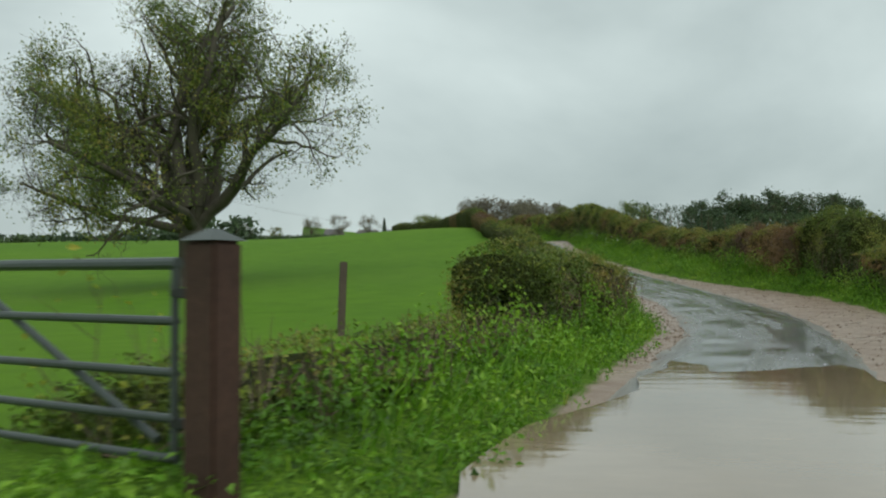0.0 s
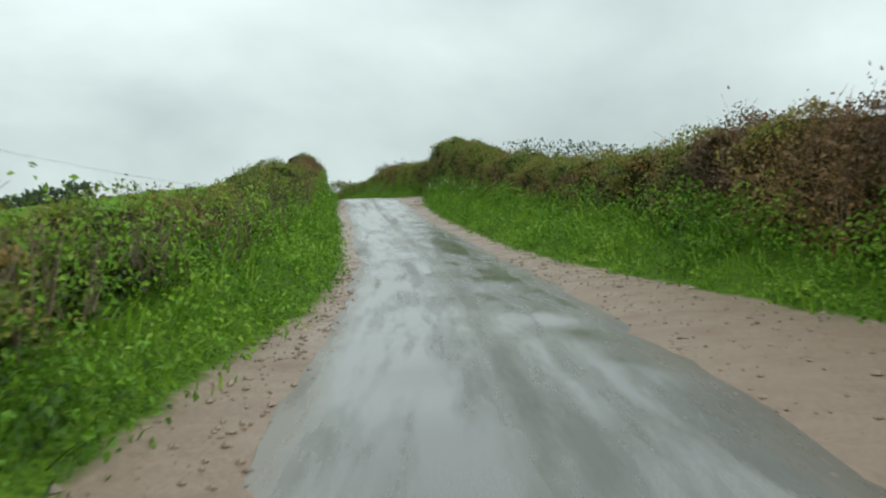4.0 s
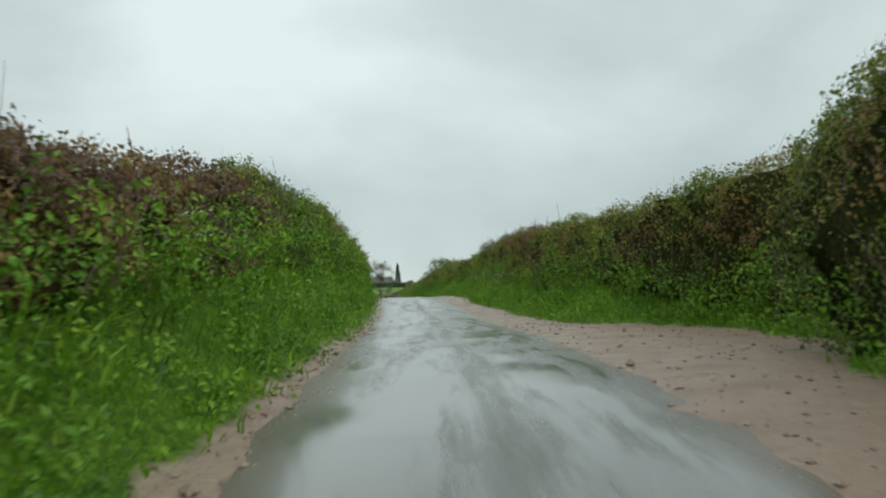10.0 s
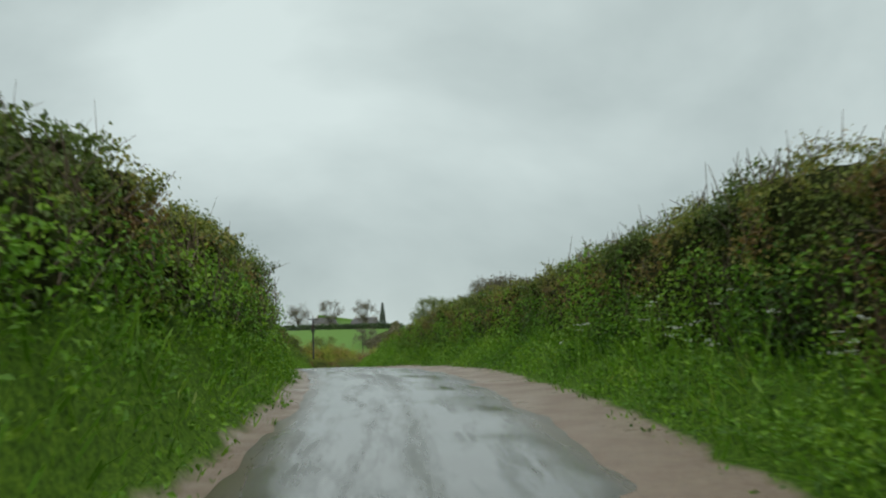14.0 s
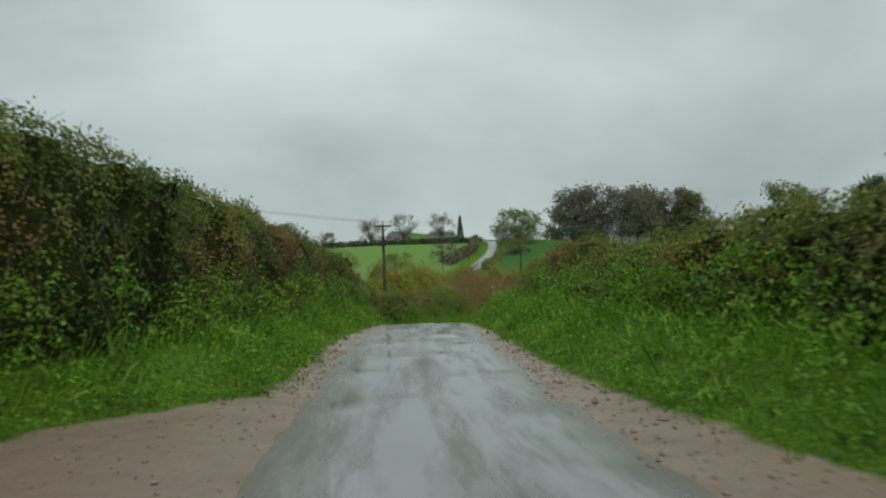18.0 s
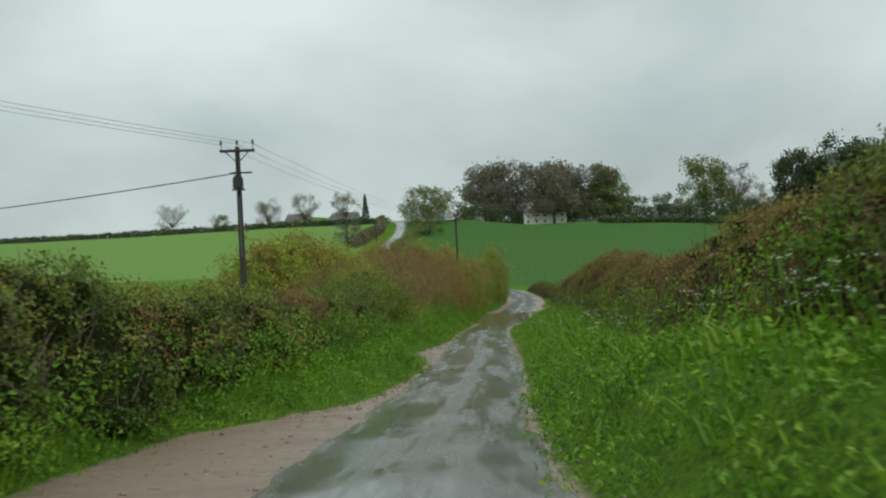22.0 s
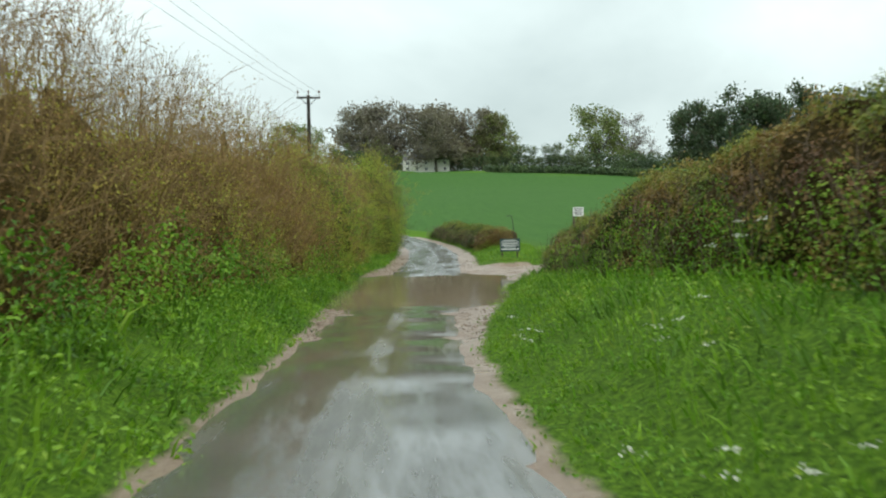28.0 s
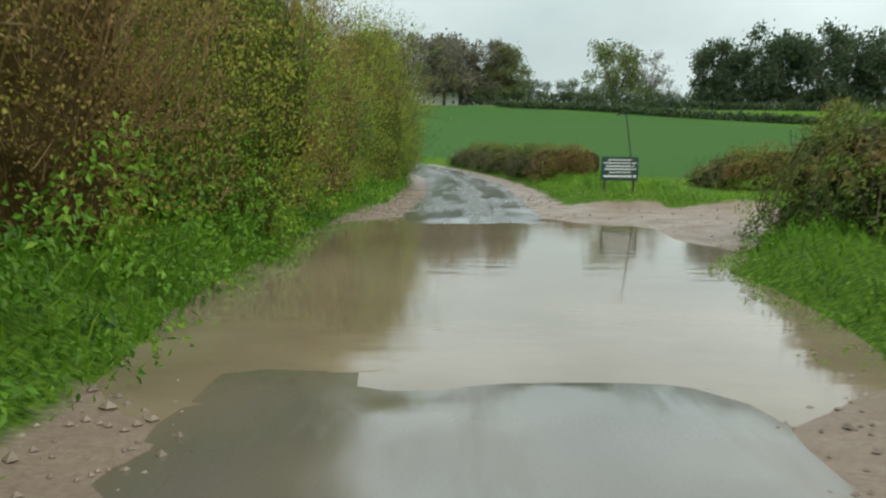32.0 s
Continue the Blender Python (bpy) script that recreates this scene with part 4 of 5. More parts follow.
def bush(place, height, radius, tint, label, seed, stems=130, leaves=5000, leaf=0.07, mat=None, name="bush", filled=True, haze=0):
    """A many-stemmed shrub: arching stems from the ground, forked side twigs, and leaves in clusters on them."""
    root = thing(name, place, label, "bush", "thicket beside the lane")
    g = np.random.default_rng(seed)
    az, u = g.uniform(0, 2 * math.pi, stems), np.sqrt(g.uniform(0, 1, stems))
    way = np.stack([np.cos(az), np.sin(az), 0 * az], -1)
    foot = way * (u * radius * 0.4)[:, None]
    top = way * (u * radius)[:, None] + g.normal(0, 0.25, (stems, 3))
    top[:, 2] = height * np.sqrt(np.clip(1.04 - 0.8 * u ** 2.5, 0.1, 1)) * g.uniform(0.4, 0.94, stems) ** 0.6
    mid = foot * 0.35 + top * 0.65 + g.normal(0, 0.15, (stems, 3)) - np.array([0, 0, 0.1])
    tw, ends = [], []
    for k in range(5):
        t = g.uniform(0.12, 0.98, (stems, 1))
        p = np.where(t < 0.6, foot + (mid - foot) * t / 0.6, mid + (top - mid) * (t - 0.6) / 0.4)
        e = p + g.normal(0, 0.34, (stems, 3)) * np.array([1, 1, 0.6]) + np.array([0, 0, 0.22]) + 0.3 * (p * np.array([1, 1, 0])) / radius
        tw.append(sticks(p, e, 0.006, 0.003))
        for _ in range(2):
            q = p + (e - p) * g.uniform(0.3, 0.9, (stems, 1))
            e2 = q + (e - p) * 0.5 + g.normal(0, 0.17, (stems, 3))
            tw.append(sticks(q, e2, 0.0035, 0.0015))
            ends.append(e2)
        ends.append(e)
    solid = 0.76 if tint < 0.57 else 0.62
    U, W = np.meshgrid(np.linspace(0, 2 * math.pi, 37)[:-1], np.linspace(0.01, 1, 20), indexing="ij")
    lump = 1 + 0.15 * wave(np.cos(U) * 2 + seed, W * 2 + np.sin(U) * 2, 0.9, seed % 9) + 0.09 * wave(np.cos(U) * 4, W * 5 + np.sin(U) * 4, 0.6, seed % 5)
    reach = radius * solid * np.cos(W ** 1.9 * 1.5) ** 0.55 * (0.86 + 0.14 * np.sin(W * math.pi)) * lump
    V = np.stack([np.cos(U) * reach, np.sin(U) * reach, W * height * solid * (1 + 0.12 * wave(np.cos(U) * 2, np.sin(U) * 2 + seed, 0.8, seed % 7))], -1)
    idx = np.arange(U.size).reshape(U.shape)
    nxt = np.roll(idx, -1, 0)
    F = np.stack([idx[:, :-1], nxt[:, :-1], nxt[:, 1:], idx[:, 1:]], -1).reshape(-1, 4)
    # solid core behind the leaves, in the painted inner-shade colours
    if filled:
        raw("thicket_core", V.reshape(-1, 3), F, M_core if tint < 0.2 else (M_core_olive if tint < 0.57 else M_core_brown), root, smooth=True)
    if haze:
        # a haze of fine budding twigs through the outer part of the shrub
        a2, h2 = g.uniform(0, 2 * math.pi, haze), g.uniform(0.05, 1, haze)
        r2 = radius * np.cos(h2 ** 2.2 * 1.45) ** 0.5 * g.uniform(0.5, 1.02, haze)
        p2 = np.stack([np.cos(a2) * r2, np.sin(a2) * r2, h2 * height * g.uniform(0.78, 1.0, haze)], -1)
        e2 = p2 + np.stack([np.cos(a2) * 0.1, np.sin(a2) * 0.1, g.uniform(0.08, 0.26, haze)], -1) + g.normal(0, 0.09, (haze, 3))
        tw.append(sticks(p2, e2, 0.005, 0.0018))
    v, f = joined([sticks(foot, mid, 0.017, 0.010, 4), sticks(mid, top, 0.010, 0.002, 4)])
    raw("twig_mass", v, f, mat or M_twig, root)
    v, f = joined(tw)
    raw("side_twig_mass", v, f, mat or M_russet, root)
    if leaves:
        ends = np.concatenate(ends)
        ends = ends[ends[:, 2] > 0.05]
        p = ends[g.integers(0, len(ends), leaves)] + g.normal(0, 0.075, (leaves, 3))
        low = int(leaves * 0.16)
        a2, r2 = g.uniform(0, 6.3, low), radius * g.uniform(0.75, 1.08, low)
        p = np.concatenate([p, np.stack([np.cos(a2) * r2, np.sin(a2) * r2, g.uniform(0.05, 0.45, low) * height], -1)])
        if filled:
            skin = V.reshape(-1, 3)[g.integers(0, V.shape[0] * V.shape[1], int(leaves * 0.75))]
            p = np.concatenate([p, skin * (1.04 + 0.2 * g.random((len(skin), 1)) ** 1.5) + g.normal(0, 0.1, skin.shape)])
        p = p[p[:, 2] > 0.03]
        v, f = leaf_cards(p, g.uniform(0.6, 1.35, len(p)) * leaf, p * np.array([1, 1, 0.7]) + np.array([0, 0, 0.6 * height]), 0.35, 0.66, 0.42)
        t = np.clip(tint + 0.14 * wave(p[:, 0] + p[:, 2], p[:, 1], 0.9, seed % 5) + 0.1 * (p[:, 2] / height - 0.5), 0, 1)
        raw("foliage", v, f, M_willow, root, attrs={"tint": np.repeat(t, 4)})
    return root


RUSSET = "russet willow bush with dense brown twigs and small buds"
YOUNG = "willow bush with fresh yellow-green leaves"
MIXED = "olive bush with brown twigs and scattered green leaves"
for k, (y, d, h, r, tint, n_leaf, label) in enumerate((
        (-31, -4.3, 2.1, 1.6, 0.3, 10000, "dark green bramble bush at the lane's edge"), (-26, -4.0, 2.8, 1.8, 0.35, 15000, "fresh bright green bush at the lane's edge"), (-23, -5.6, 2.7, 1.9, 0.66, 11000, RUSSET), (-19.5, -4.4, 2.9, 2.1, 0.72, 11000, RUSSET),
        (-15, -4.7, 3.5, 2.2, 0.7, 12000, RUSSET), (-10.5, -4.8, 4.5, 2.4, 0.75, 13000, RUSSET), (-6, -4.8, 4.9, 2.4, 0.68, 13000, RUSSET), (-1.5, -4.7, 4.8, 2.3, 0.62, 13000, RUSSET), (3, -4.5, 4.6, 2.3, 0.58, 15000, RUSSET)) + (
        (7.5, -4.5, 4.7, 2.3, 0.6, 20000, RUSSET), (12, -4.5, 5.0, 2.4, 0.64, 20000, RUSSET), (16.5, -4.0, 4.6, 2.2, 0.43, 22000, YOUNG), (20.5, -4.0, 4.9, 2.0, 0.66, 17000, RUSSET), (24.5, -3.9, 4.6, 1.8, 0.42, 17000, YOUNG), (28.5, -4.0, 4.4, 1.8, 0.43, 17000, YOUNG),
        (32, -3.3, 4.7, 1.8, 0.43, 17000, YOUNG), (35.5, -3.1, 5.2, 1.7, 0.44, 17000, YOUNG), (38.5, -3.0, 5.8, 1.6, 0.43, 17000, YOUNG), (36, -2.9, 2.0, 1.3, 0.12, 9000, "low dark evergreen bush at the lane's edge"))):
    woody = label == RUSSET
    bush(spot(y, d), h, r, tint, label, 50 + k, 170 if woody else 90, int(n_leaf * (0.8 if woody and y < 5 else 0.88)), 0.04 if woody else 0.046, M_russet if woody else M_twig, haze=3400 if woody else 700)
for k, (y, d, h, r, tint, n_leaf, label) in enumerate((
        (-20, -9, 4.4, 2.4, 0.49, 6000, YOUNG), (-10, -9.5, 5.4, 2.6, 0.5, 6000, YOUNG), (0, -10, 5.6, 2.6, 0.5, 6000, YOUNG), (10, -11, 5.6, 2.8, 0.48, 6000, MIXED), (20, -11, 5.2, 2.8, 0.55, 6000, MIXED),
        (30, -10.5, 5.0, 2.6, 0.52, 6000, YOUNG), (42, -8, 6.0, 2.4, 0.5, 7000, YOUNG), (50, -11, 7.0, 2.8, 0.52, 7000, YOUNG), (58, -16, 7.0, 3.0, 0.5, 7000, YOUNG), (66, -22, 8.5, 3.2, 0.68, 7000, MIXED), (76, -20, 6.5, 3.0, 0.5, 6000, YOUNG), (88, -28, 8.5, 3.4, 0.54, 6000, YOUNG), (60, -7.5, 6.0, 2.4, 0.5, 6000, YOUNG))):
    bush(spot(y, d), h, r, tint, label, 90 + k, 80, n_leaf, 0.13, M_twig)

bush(spot(-197, 5.3), 1.5, 1.2, 0.8, "bare twiggy shrub standing above the hedge", 131, 150, 900, 0.05, M_twig)
bush(spot(-201.5, 5.4), 1.3, 1.4, 0.86, "red-brown bramble bush in the hedge", 132, 130, 6000, 0.06, M_russet)

# the oak in the field behind the gate
def oak(place, seed):
    """A field oak: short thick trunk, heavy crooked limbs from one fork, twisting boughs, leaf clusters on the twigs."""
    root = thing("oak_tree", place, "spreading field oak just coming into leaf", "tree")
    g = np.random.default_rng(seed)
    heavy, fine, tips = [], [], []

    def bough(p, way, length, r, level):
        n = (11, 8, 6, 4, 3)[level]
        nodes, d = [p], way / np.linalg.norm(way)
        for k in range(n):
            t = k / n
            d = d + g.normal(0, (0.17, 0.25, 0.3, 0.32, 0.3)[level], 3)
            d[2] += (0.03 if level == 0 else 0.035) + (0.2 if p[2] < 2.2 else 0.0) - (0.05 if level == 0 and t < 0.5 and d[2] > 0.3 else 0)
            d = d / np.linalg.norm(d)
            q = p + d * length / n
            r1 = r * (1 - 0.72 * (k + 1) / n) / (1 - 0.72 * k / n)
            (heavy if r > 0.07 else fine).append((p, q, r, r1))
            p, r = q, r1
            nodes.append(p)
            if level < 4 and (t > 0.12 or level) and g.random() < (1.0, 0.68, 0.68, 0.6, 0)[level]:
                for _ in range(2 if level in (0, 3) and g.random() < 0.4 else 1):
                    side = np.cross(d, g.normal(size=3))
                    side /= np.linalg.norm(side)
                    child = d * g.uniform(0.25, 0.8) + side * g.uniform(0.6, 1.0)
                    child[2] += 0.12
                    bough(p, child, length * g.uniform(0.3, 0.46) * (1.15 - 0.45 * t) if level < 3 else g.uniform(0.35, 0.75), max(r * g.uniform(0.4, 0.62), 0.006), level + 1)
        if level >= 3:
            tips.append(p)

    fork = np.array([0.05, 0.0, 2.35])
    for az, el, length, r in ((185, 30, 8.6, 0.26), (160, 64, 10.0, 0.34), (95, 74, 10.0, 0.38), (10, 42, 8.8, 0.32), (-70, 35, 8.2, 0.27), (60, 40, 8.5, 0.27), (-125, 62, 9.6, 0.34), (215, 12, 7.0, 0.2), (-25, 62, 9.5, 0.3), (178, 46, 9.4, 0.28), (22, 56, 9.4, 0.28), (140, 50, 9.2, 0.26)):
        a, e = math.radians(az), math.radians(el)
        way = np.array([math.cos(a) * math.cos(e), math.sin(a) * math.cos(e), math.sin(e)])
        bough(fork + way * np.array([0.2, 0.2, 0.3]), way, length, r, 0)
    stem = [(0, 0, -0.1), (0.02, 0, 0.12), (0.0, 0.01, 0.4), (-0.02, 0, 0.9), (0.0, 0.02, 1.5), (0.03, 0, 2.1), (0.05, 0, 2.75)]
    girth = [0.86, 0.72, 0.59, 0.52, 0.5, 0.55, 0.42]
    trunk = sticks(np.array(stem[:-1]), np.array(stem[1:]), np.array(girth[:-1]), np.array(girth[1:]), 14)
    h = [np.array(c) for c in zip(*heavy)]
    v, f = joined([trunk, sticks(h[0], h[1], h[2], h[3], 8)])
    raw("trunk", v, f, M_bark, root, smooth=True)
    h = [np.array(c) for c in zip(*fine)]
    v, f = sticks(h[0], h[1], h[2], np.maximum(h[3], 0.005), 3)
    raw("branchwork", v, f, M_bark, root)
    tips = np.array(tips)
    lush = wave(tips[:, 0] + 0.6 * tips[:, 2], tips[:, 1] - 0.5 * tips[:, 2], 1.9, 3)
    keep = tips[(lush + g.normal(0, 0.35, len(tips)) > -0.15) & (tips[:, 2] > 1.9)]
    k = np.repeat(np.arange(len(keep)), 7)
    p = keep[k] + g.normal(0, 0.19, (len(k), 3)) * np.array([1, 1, 0.8])
    v, f = leaf_cards(p, g.uniform(0.6, 1.3, len(p)) * 0.125, np.array([0, 0, 0.4]))
    tint = np.clip(0.44 + 0.09 * wave(p[:, 0] + p[:, 2], p[:, 1], 1.6, 3) + np.repeat(g.normal(0, 0.05, len(keep)), 7), 0, 1)
    raw("crown", v, f, M_leaf, root, attrs={"tint": np.repeat(tint, 4)})


oak((11.9, -199.1, ground_at(11.9, -199.1) - 0.05), 12)

bush((24.4, -234.5, ground_at(24.4, -234.5)), 0.6, 0.3, 0.4, "thin straggling briar beside the gate", 141, 2, 60, 0.05, M_twig, "briar", False)

# far trees round the house on the hill
BARE = "tall purple-brown tree in bud beside the white house"
PINE = "dark broad-crowned pine on the hilltop"
for k, (x, y, h, wide, tint, leafy, low, label) in enumerate((
        (-45.8, 370, 15, 17, 0.5, 1.0, 0.05, "round-crowned fresh green tree on the hill"),
        (-26, 458, 24, 19, 0.93, 0.85, 0.05, BARE), (-13, 462, 27, 22, 0.93, 0.85, 0.05, BARE), (8.5, 440, 24, 17, 0.88, 0.85, 0.15, BARE), (13, 466, 27, 21, 0.86, 0.85, 0.1, BARE), (25, 462, 25, 21, 0.84, 0.85, 0.05, BARE),
        (37, 460, 22, 15, 0.6, 0.9, 0.1, "tall green-brown tree beside the white house")) + (
        (48, 448, 11, 14, 0.22, 1.0, 0.0, "dark evergreen shrub on the hill"), (60, 446, 11, 14, 0.2, 1.0, 0.0, "dark evergreen shrub on the hill"), (72, 446, 10, 14, 0.25, 1.0, 0.0, "dark evergreen shrub on the hill"),
        (86, 470, 26, 20, 0.52, 0.9, 0.1, "pale green broad tree on the skyline"), (102, 474, 23, 14, 0.97, 0.4, 0.2, "bare grey tree on the skyline"), (116, 560, 15, 12, 0.97, 0.3, 0.2, "bare grey tree far on the skyline"), (130, 560, 16, 12, 0.95, 0.3, 0.2, "bare grey tree far on the skyline"),
        (119, 436, 12, 10, 0.2, 1.0, 0.0, "dark evergreen shrub on the hill")) + (
        (122, 434, 25, 13, 0.1, 1.0, 0.05, PINE), (134, 436, 22, 16, 0.16, 1.0, 0.0, PINE), (143, 430, 31, 24, 0.08, 1.0, 0.05, PINE)) + (
        (158, 426, 31, 26, 0.1, 1.0, 0.03, PINE), (173, 424, 29, 24, 0.1, 1.0, 0.05, PINE), (190, 420, 27, 24, 0.12, 1.0, 0.05, PINE), (208, 418, 27, 24, 0.1, 1.0, 0.05, PINE),
        (-92, 425, 16, 10, 0.8, 0.5, 0.2, "small bare tree beside far roofs"), (-114, 430, 16, 11, 0.8, 0.5, 0.2, "small bare tree beside far roofs"), (-135, 440, 17, 12, 0.8, 0.5, 0.2, "small budding tree on the far field's edge"), (-160, 440, 9, 8, 0.6, 0.8, 0.1, "small green tree on the far field's edge"),
        (-185, 440, 16, 12, 0.9, 0.4, 0.2, "small bare tree on the far field's edge"), (-66, 296, 8, 9, 0.85, 0.7, 0.0, "brown budding tree beside the far lane"), (-74, 250, 7, 9, 0.5, 1.0, 0.0, "round green bush in the far field"), (-40, 320, 8, 8, 0.55, 1.0, 0.0, "yellow-green tree beside the far lane"))):
    far_tree(x, y, h, wide, tint, label, 200 + k, leafy, low * 0.6, 58 if k < 7 else 34)
for k, (x, y, h, wide, tint) in enumerate(((-36, 446, 9, 12, 0.5), (-22, 448, 8, 12, 0.3), (-11, 450, 7, 10, 0.2), (17, 450, 8, 10, 0.25), (28, 446, 8, 12, 0.3), (40, 444, 9, 12, 0.45), (82, 446, 9, 14, 0.3), (96, 450, 9, 14, 0.35), (110, 452, 8, 14, 0.25), (128, 424, 9, 14, 0.1), (150, 416, 9, 16, 0.12), (170, 412, 8, 16, 0.12), (192, 408, 8, 16, 0.1))):
    far_tree(x, y, h, wide, tint, "low green shrub under the far trees", 260 + k, 1.0, 0.0, 18)


def cypress(x, y, h):
    root = thing("cypress_tree", (x, y, ground_at(x, y)), "narrow dark cypress on the skyline", "tree")
    v, f = sticks([[0, 0, 0]], [[0, 0, h]], 0.25, 0.03, 8)
    raw("trunk", v, f, M_bark, root)
    n = 2600
    z = rng.uniform(0.05, 1, n)
    r = 0.16 * h * (1 - z) ** 0.8 * np.sqrt(rng.uniform(0.3, 1, n)) + 0.1
    az = rng.uniform(0, 6.3, n)
    v, f = leaf_cards(np.stack([np.cos(az) * r, np.sin(az) * r, z * h], -1), 0.5)
    raw("crown", v, f, M_far_hazed, root, attrs={"tint": np.full(4 * n, 0.08)})


cypress(-79, 405, 13.5)


def field_hedge(points, high, tint, label, leaf=1.0):
    """A far hedge along a field's edge."""
    root = thing("field_hedge", (points[0][0], points[0][1], ground_at(*points[0])), label, "hedge", "far field hedges")
    inv = np.array(root.matrix_world.translation)
    ps, core = [], []
    for (x0, y0), (x1, y1) in zip(points, points[1:]):
        L = math.hypot(x1 - x0, y1 - y0)
        n = int(L * 50 / leaf)
        t = rng.uniform(0, 1, n)
        x, y = x0 + (x1 - x0) * t + rng.normal(0, 0.7, n), y0 + (y1 - y0) * t + rng.normal(0, 0.7, n)
        top = high * (1 + 0.12 * wave(x, y, 5.0))
        ps.append(np.stack([x, y, ground_z(y, x - lane_x(y)) + top * rng.uniform(-0.08, 1, n)], -1))
        m = int(L * 2)
        t = rng.uniform(0, 1, m)
        x, y = x0 + (x1 - x0) * t, y0 + (y1 - y0) * t
        g = ground_z(y, x - lane_x(y))
        core.append(sticks(np.stack([x, y, g], -1), np.stack([x + rng.normal(0, 0.4, m), y + rng.normal(0, 0.4, m), g + high * 0.8], -1), 0.05, 0.02))
    p = np.concatenate(ps) - inv
    v, f = leaf_cards(p, rng.uniform(0.6, 1.35, len(p)) * leaf, None, 0.35, 0.7)
    raw("foliage", v, f, M_far_hazed, root, attrs={"tint": np.repeat(np.clip(tint + 0.1 * wave(p[:, 0], p[:, 1], 6), 0, 1), 4)})
    v, f = joined(core)
    raw("twig_mass", v - inv, f, M_twig, root)


field_hedge([(28, 400), (60, 352), (100, 304), (150, 256), (215, 232)], 2.4, 0.2, "dark trimmed hedge along the top of the crop field")
field_hedge([(-40, 440), (-12, 444), (-8, 456), (16, 456), (40, 444), (80, 440), (125, 428)], 6.5, 0.18, "dark undergrowth below the trees by the white house")
field_hedge([(80, 400), (150, 398), (260, 380)], 3.0, 0.15, "dark hedge below the pines")
field_hedge([(-66, 388), (-120, 400), (-220, 410), (-330, 415)], 2.5, 0.2, "dark hedge along the skyline of the pale field")
field_hedge([(-42, 246), (-44.5, 268)], 2.6, 0.5, "olive hedge beside the far lane")
field_hedge([(-44.5, 268), (-46, 290), (-48, 340), (-52, 384)], 1.1, 0.5, "low olive hedge beside the far lane", 0.5)
field_hedge([(-62, 284), (-62, 340), (-68, 384)], 3.8, 0.75, "brown hedge beside the far lane")
field_hedge([(-6, 66), (-24, 120), (-36, 170), (-46, 230)], 2.0, 0.5, "olive hedge beside the lane up the hill")
field_hedge([(-140, -60), (-120, 30), (-150, 10)], 2.0, 0.3, "green hedge across the fields")
# edges of the first field, seen past the oak
field_hedge([(-300, -40), (-160, -30), (-60, -50), (-22, -75)], 4.6, 0.12, "dark line of far trees beyond the first field")
field_hedge([(300, -60), (180, -110), (100, -140), (60, -150)], 2.6, 0.12, "dark far hedge beyond the first field")
field_hedge([(60, -150), (44, -154), (33, -157)], 2.5, 0.15, "dark hedge across the field behind the lane's hedge", 0.16)


# ---- gate, posts and poles ----
def gate():
    start, way = Vector((24.95, -235.05)), Vector((-1.73, 0.92)).normalized()
    g = ground_at(start.x, start.y)
    root = thing("field_gate", (start.x, start.y, g), "galvanised steel five-bar field gate, closed", "gate", turn=math.degrees(math.atan2(way.y, way.x)))
    for z in (0.12, 0.32, 0.55, 0.81, 1.1):
        part("rail", rod(bmesh.new(), (0.12, 0, z), (3.4, 0, z), 0.024 if z < 1 else 0.032), M_galv, root)
    for x in (0.14, 3.38):
        part("stile", rod(bmesh.new(), (x, 0, 0.12), (x, 0, 1.1), 0.022), M_galv, root)
    part("brace", rod(bmesh.new(), (0.3, -0.03, 0.2), (2.1, -0.03, 1.06), 0.024), M_galv, root)
    part("brace", rod(bmesh.new(), (3.2, -0.03, 0.2), (2.1, -0.03, 1.06), 0.024), M_galv, root)
    for z in (0.3, 0.95):
        part("hinge", box(bmesh.new(), (0.2, 0.05, 0.05), (0.06, 0, z), 0.008), M_dark, root)
    for name, x, w in (("gate_post", -0.13, 0.22), ("gate_post", 3.62, 0.26)):
        p = start + way * x
        post = thing(name, (p.x, p.y, ground_at(p.x, p.y)), "broad rusty-brown timber gate post with a pale worn top", "post", "gate posts", math.degrees(math.atan2(way.y, way.x)))
        bm = box(bmesh.new(), (w, w * 0.9, 1.35), (0, 0, 0.55), 0.02)
        part("shaft", bm, M_rust, post)
        bm = bmesh.new()
        bmesh.ops.create_cone(bm, cap_ends=True, segments=4, radius1=w * 0.76, radius2=w * 0.12, depth=0.06, matrix=pose(0, 0, 1.256, 0, 0, 45))
        part("cap", bm, M_galv, post, "pale worn cap")


gate()


def fence_post(x, y, high, lean=0.0):
    root = thing("fence_post", (x, y, ground_at(x, y)), "weathered square timber fence post in the grass", "post", "fence posts")
    part("shaft", box(bmesh.new(), (0.11, 0.11, high + 0.3), (0, 0, high / 2 - 0.15), 0.012, pose(0, 0, 0, 0, lean, 20)), M_post, root)


fence_post(23.45, -224.2, 1.15, 2)


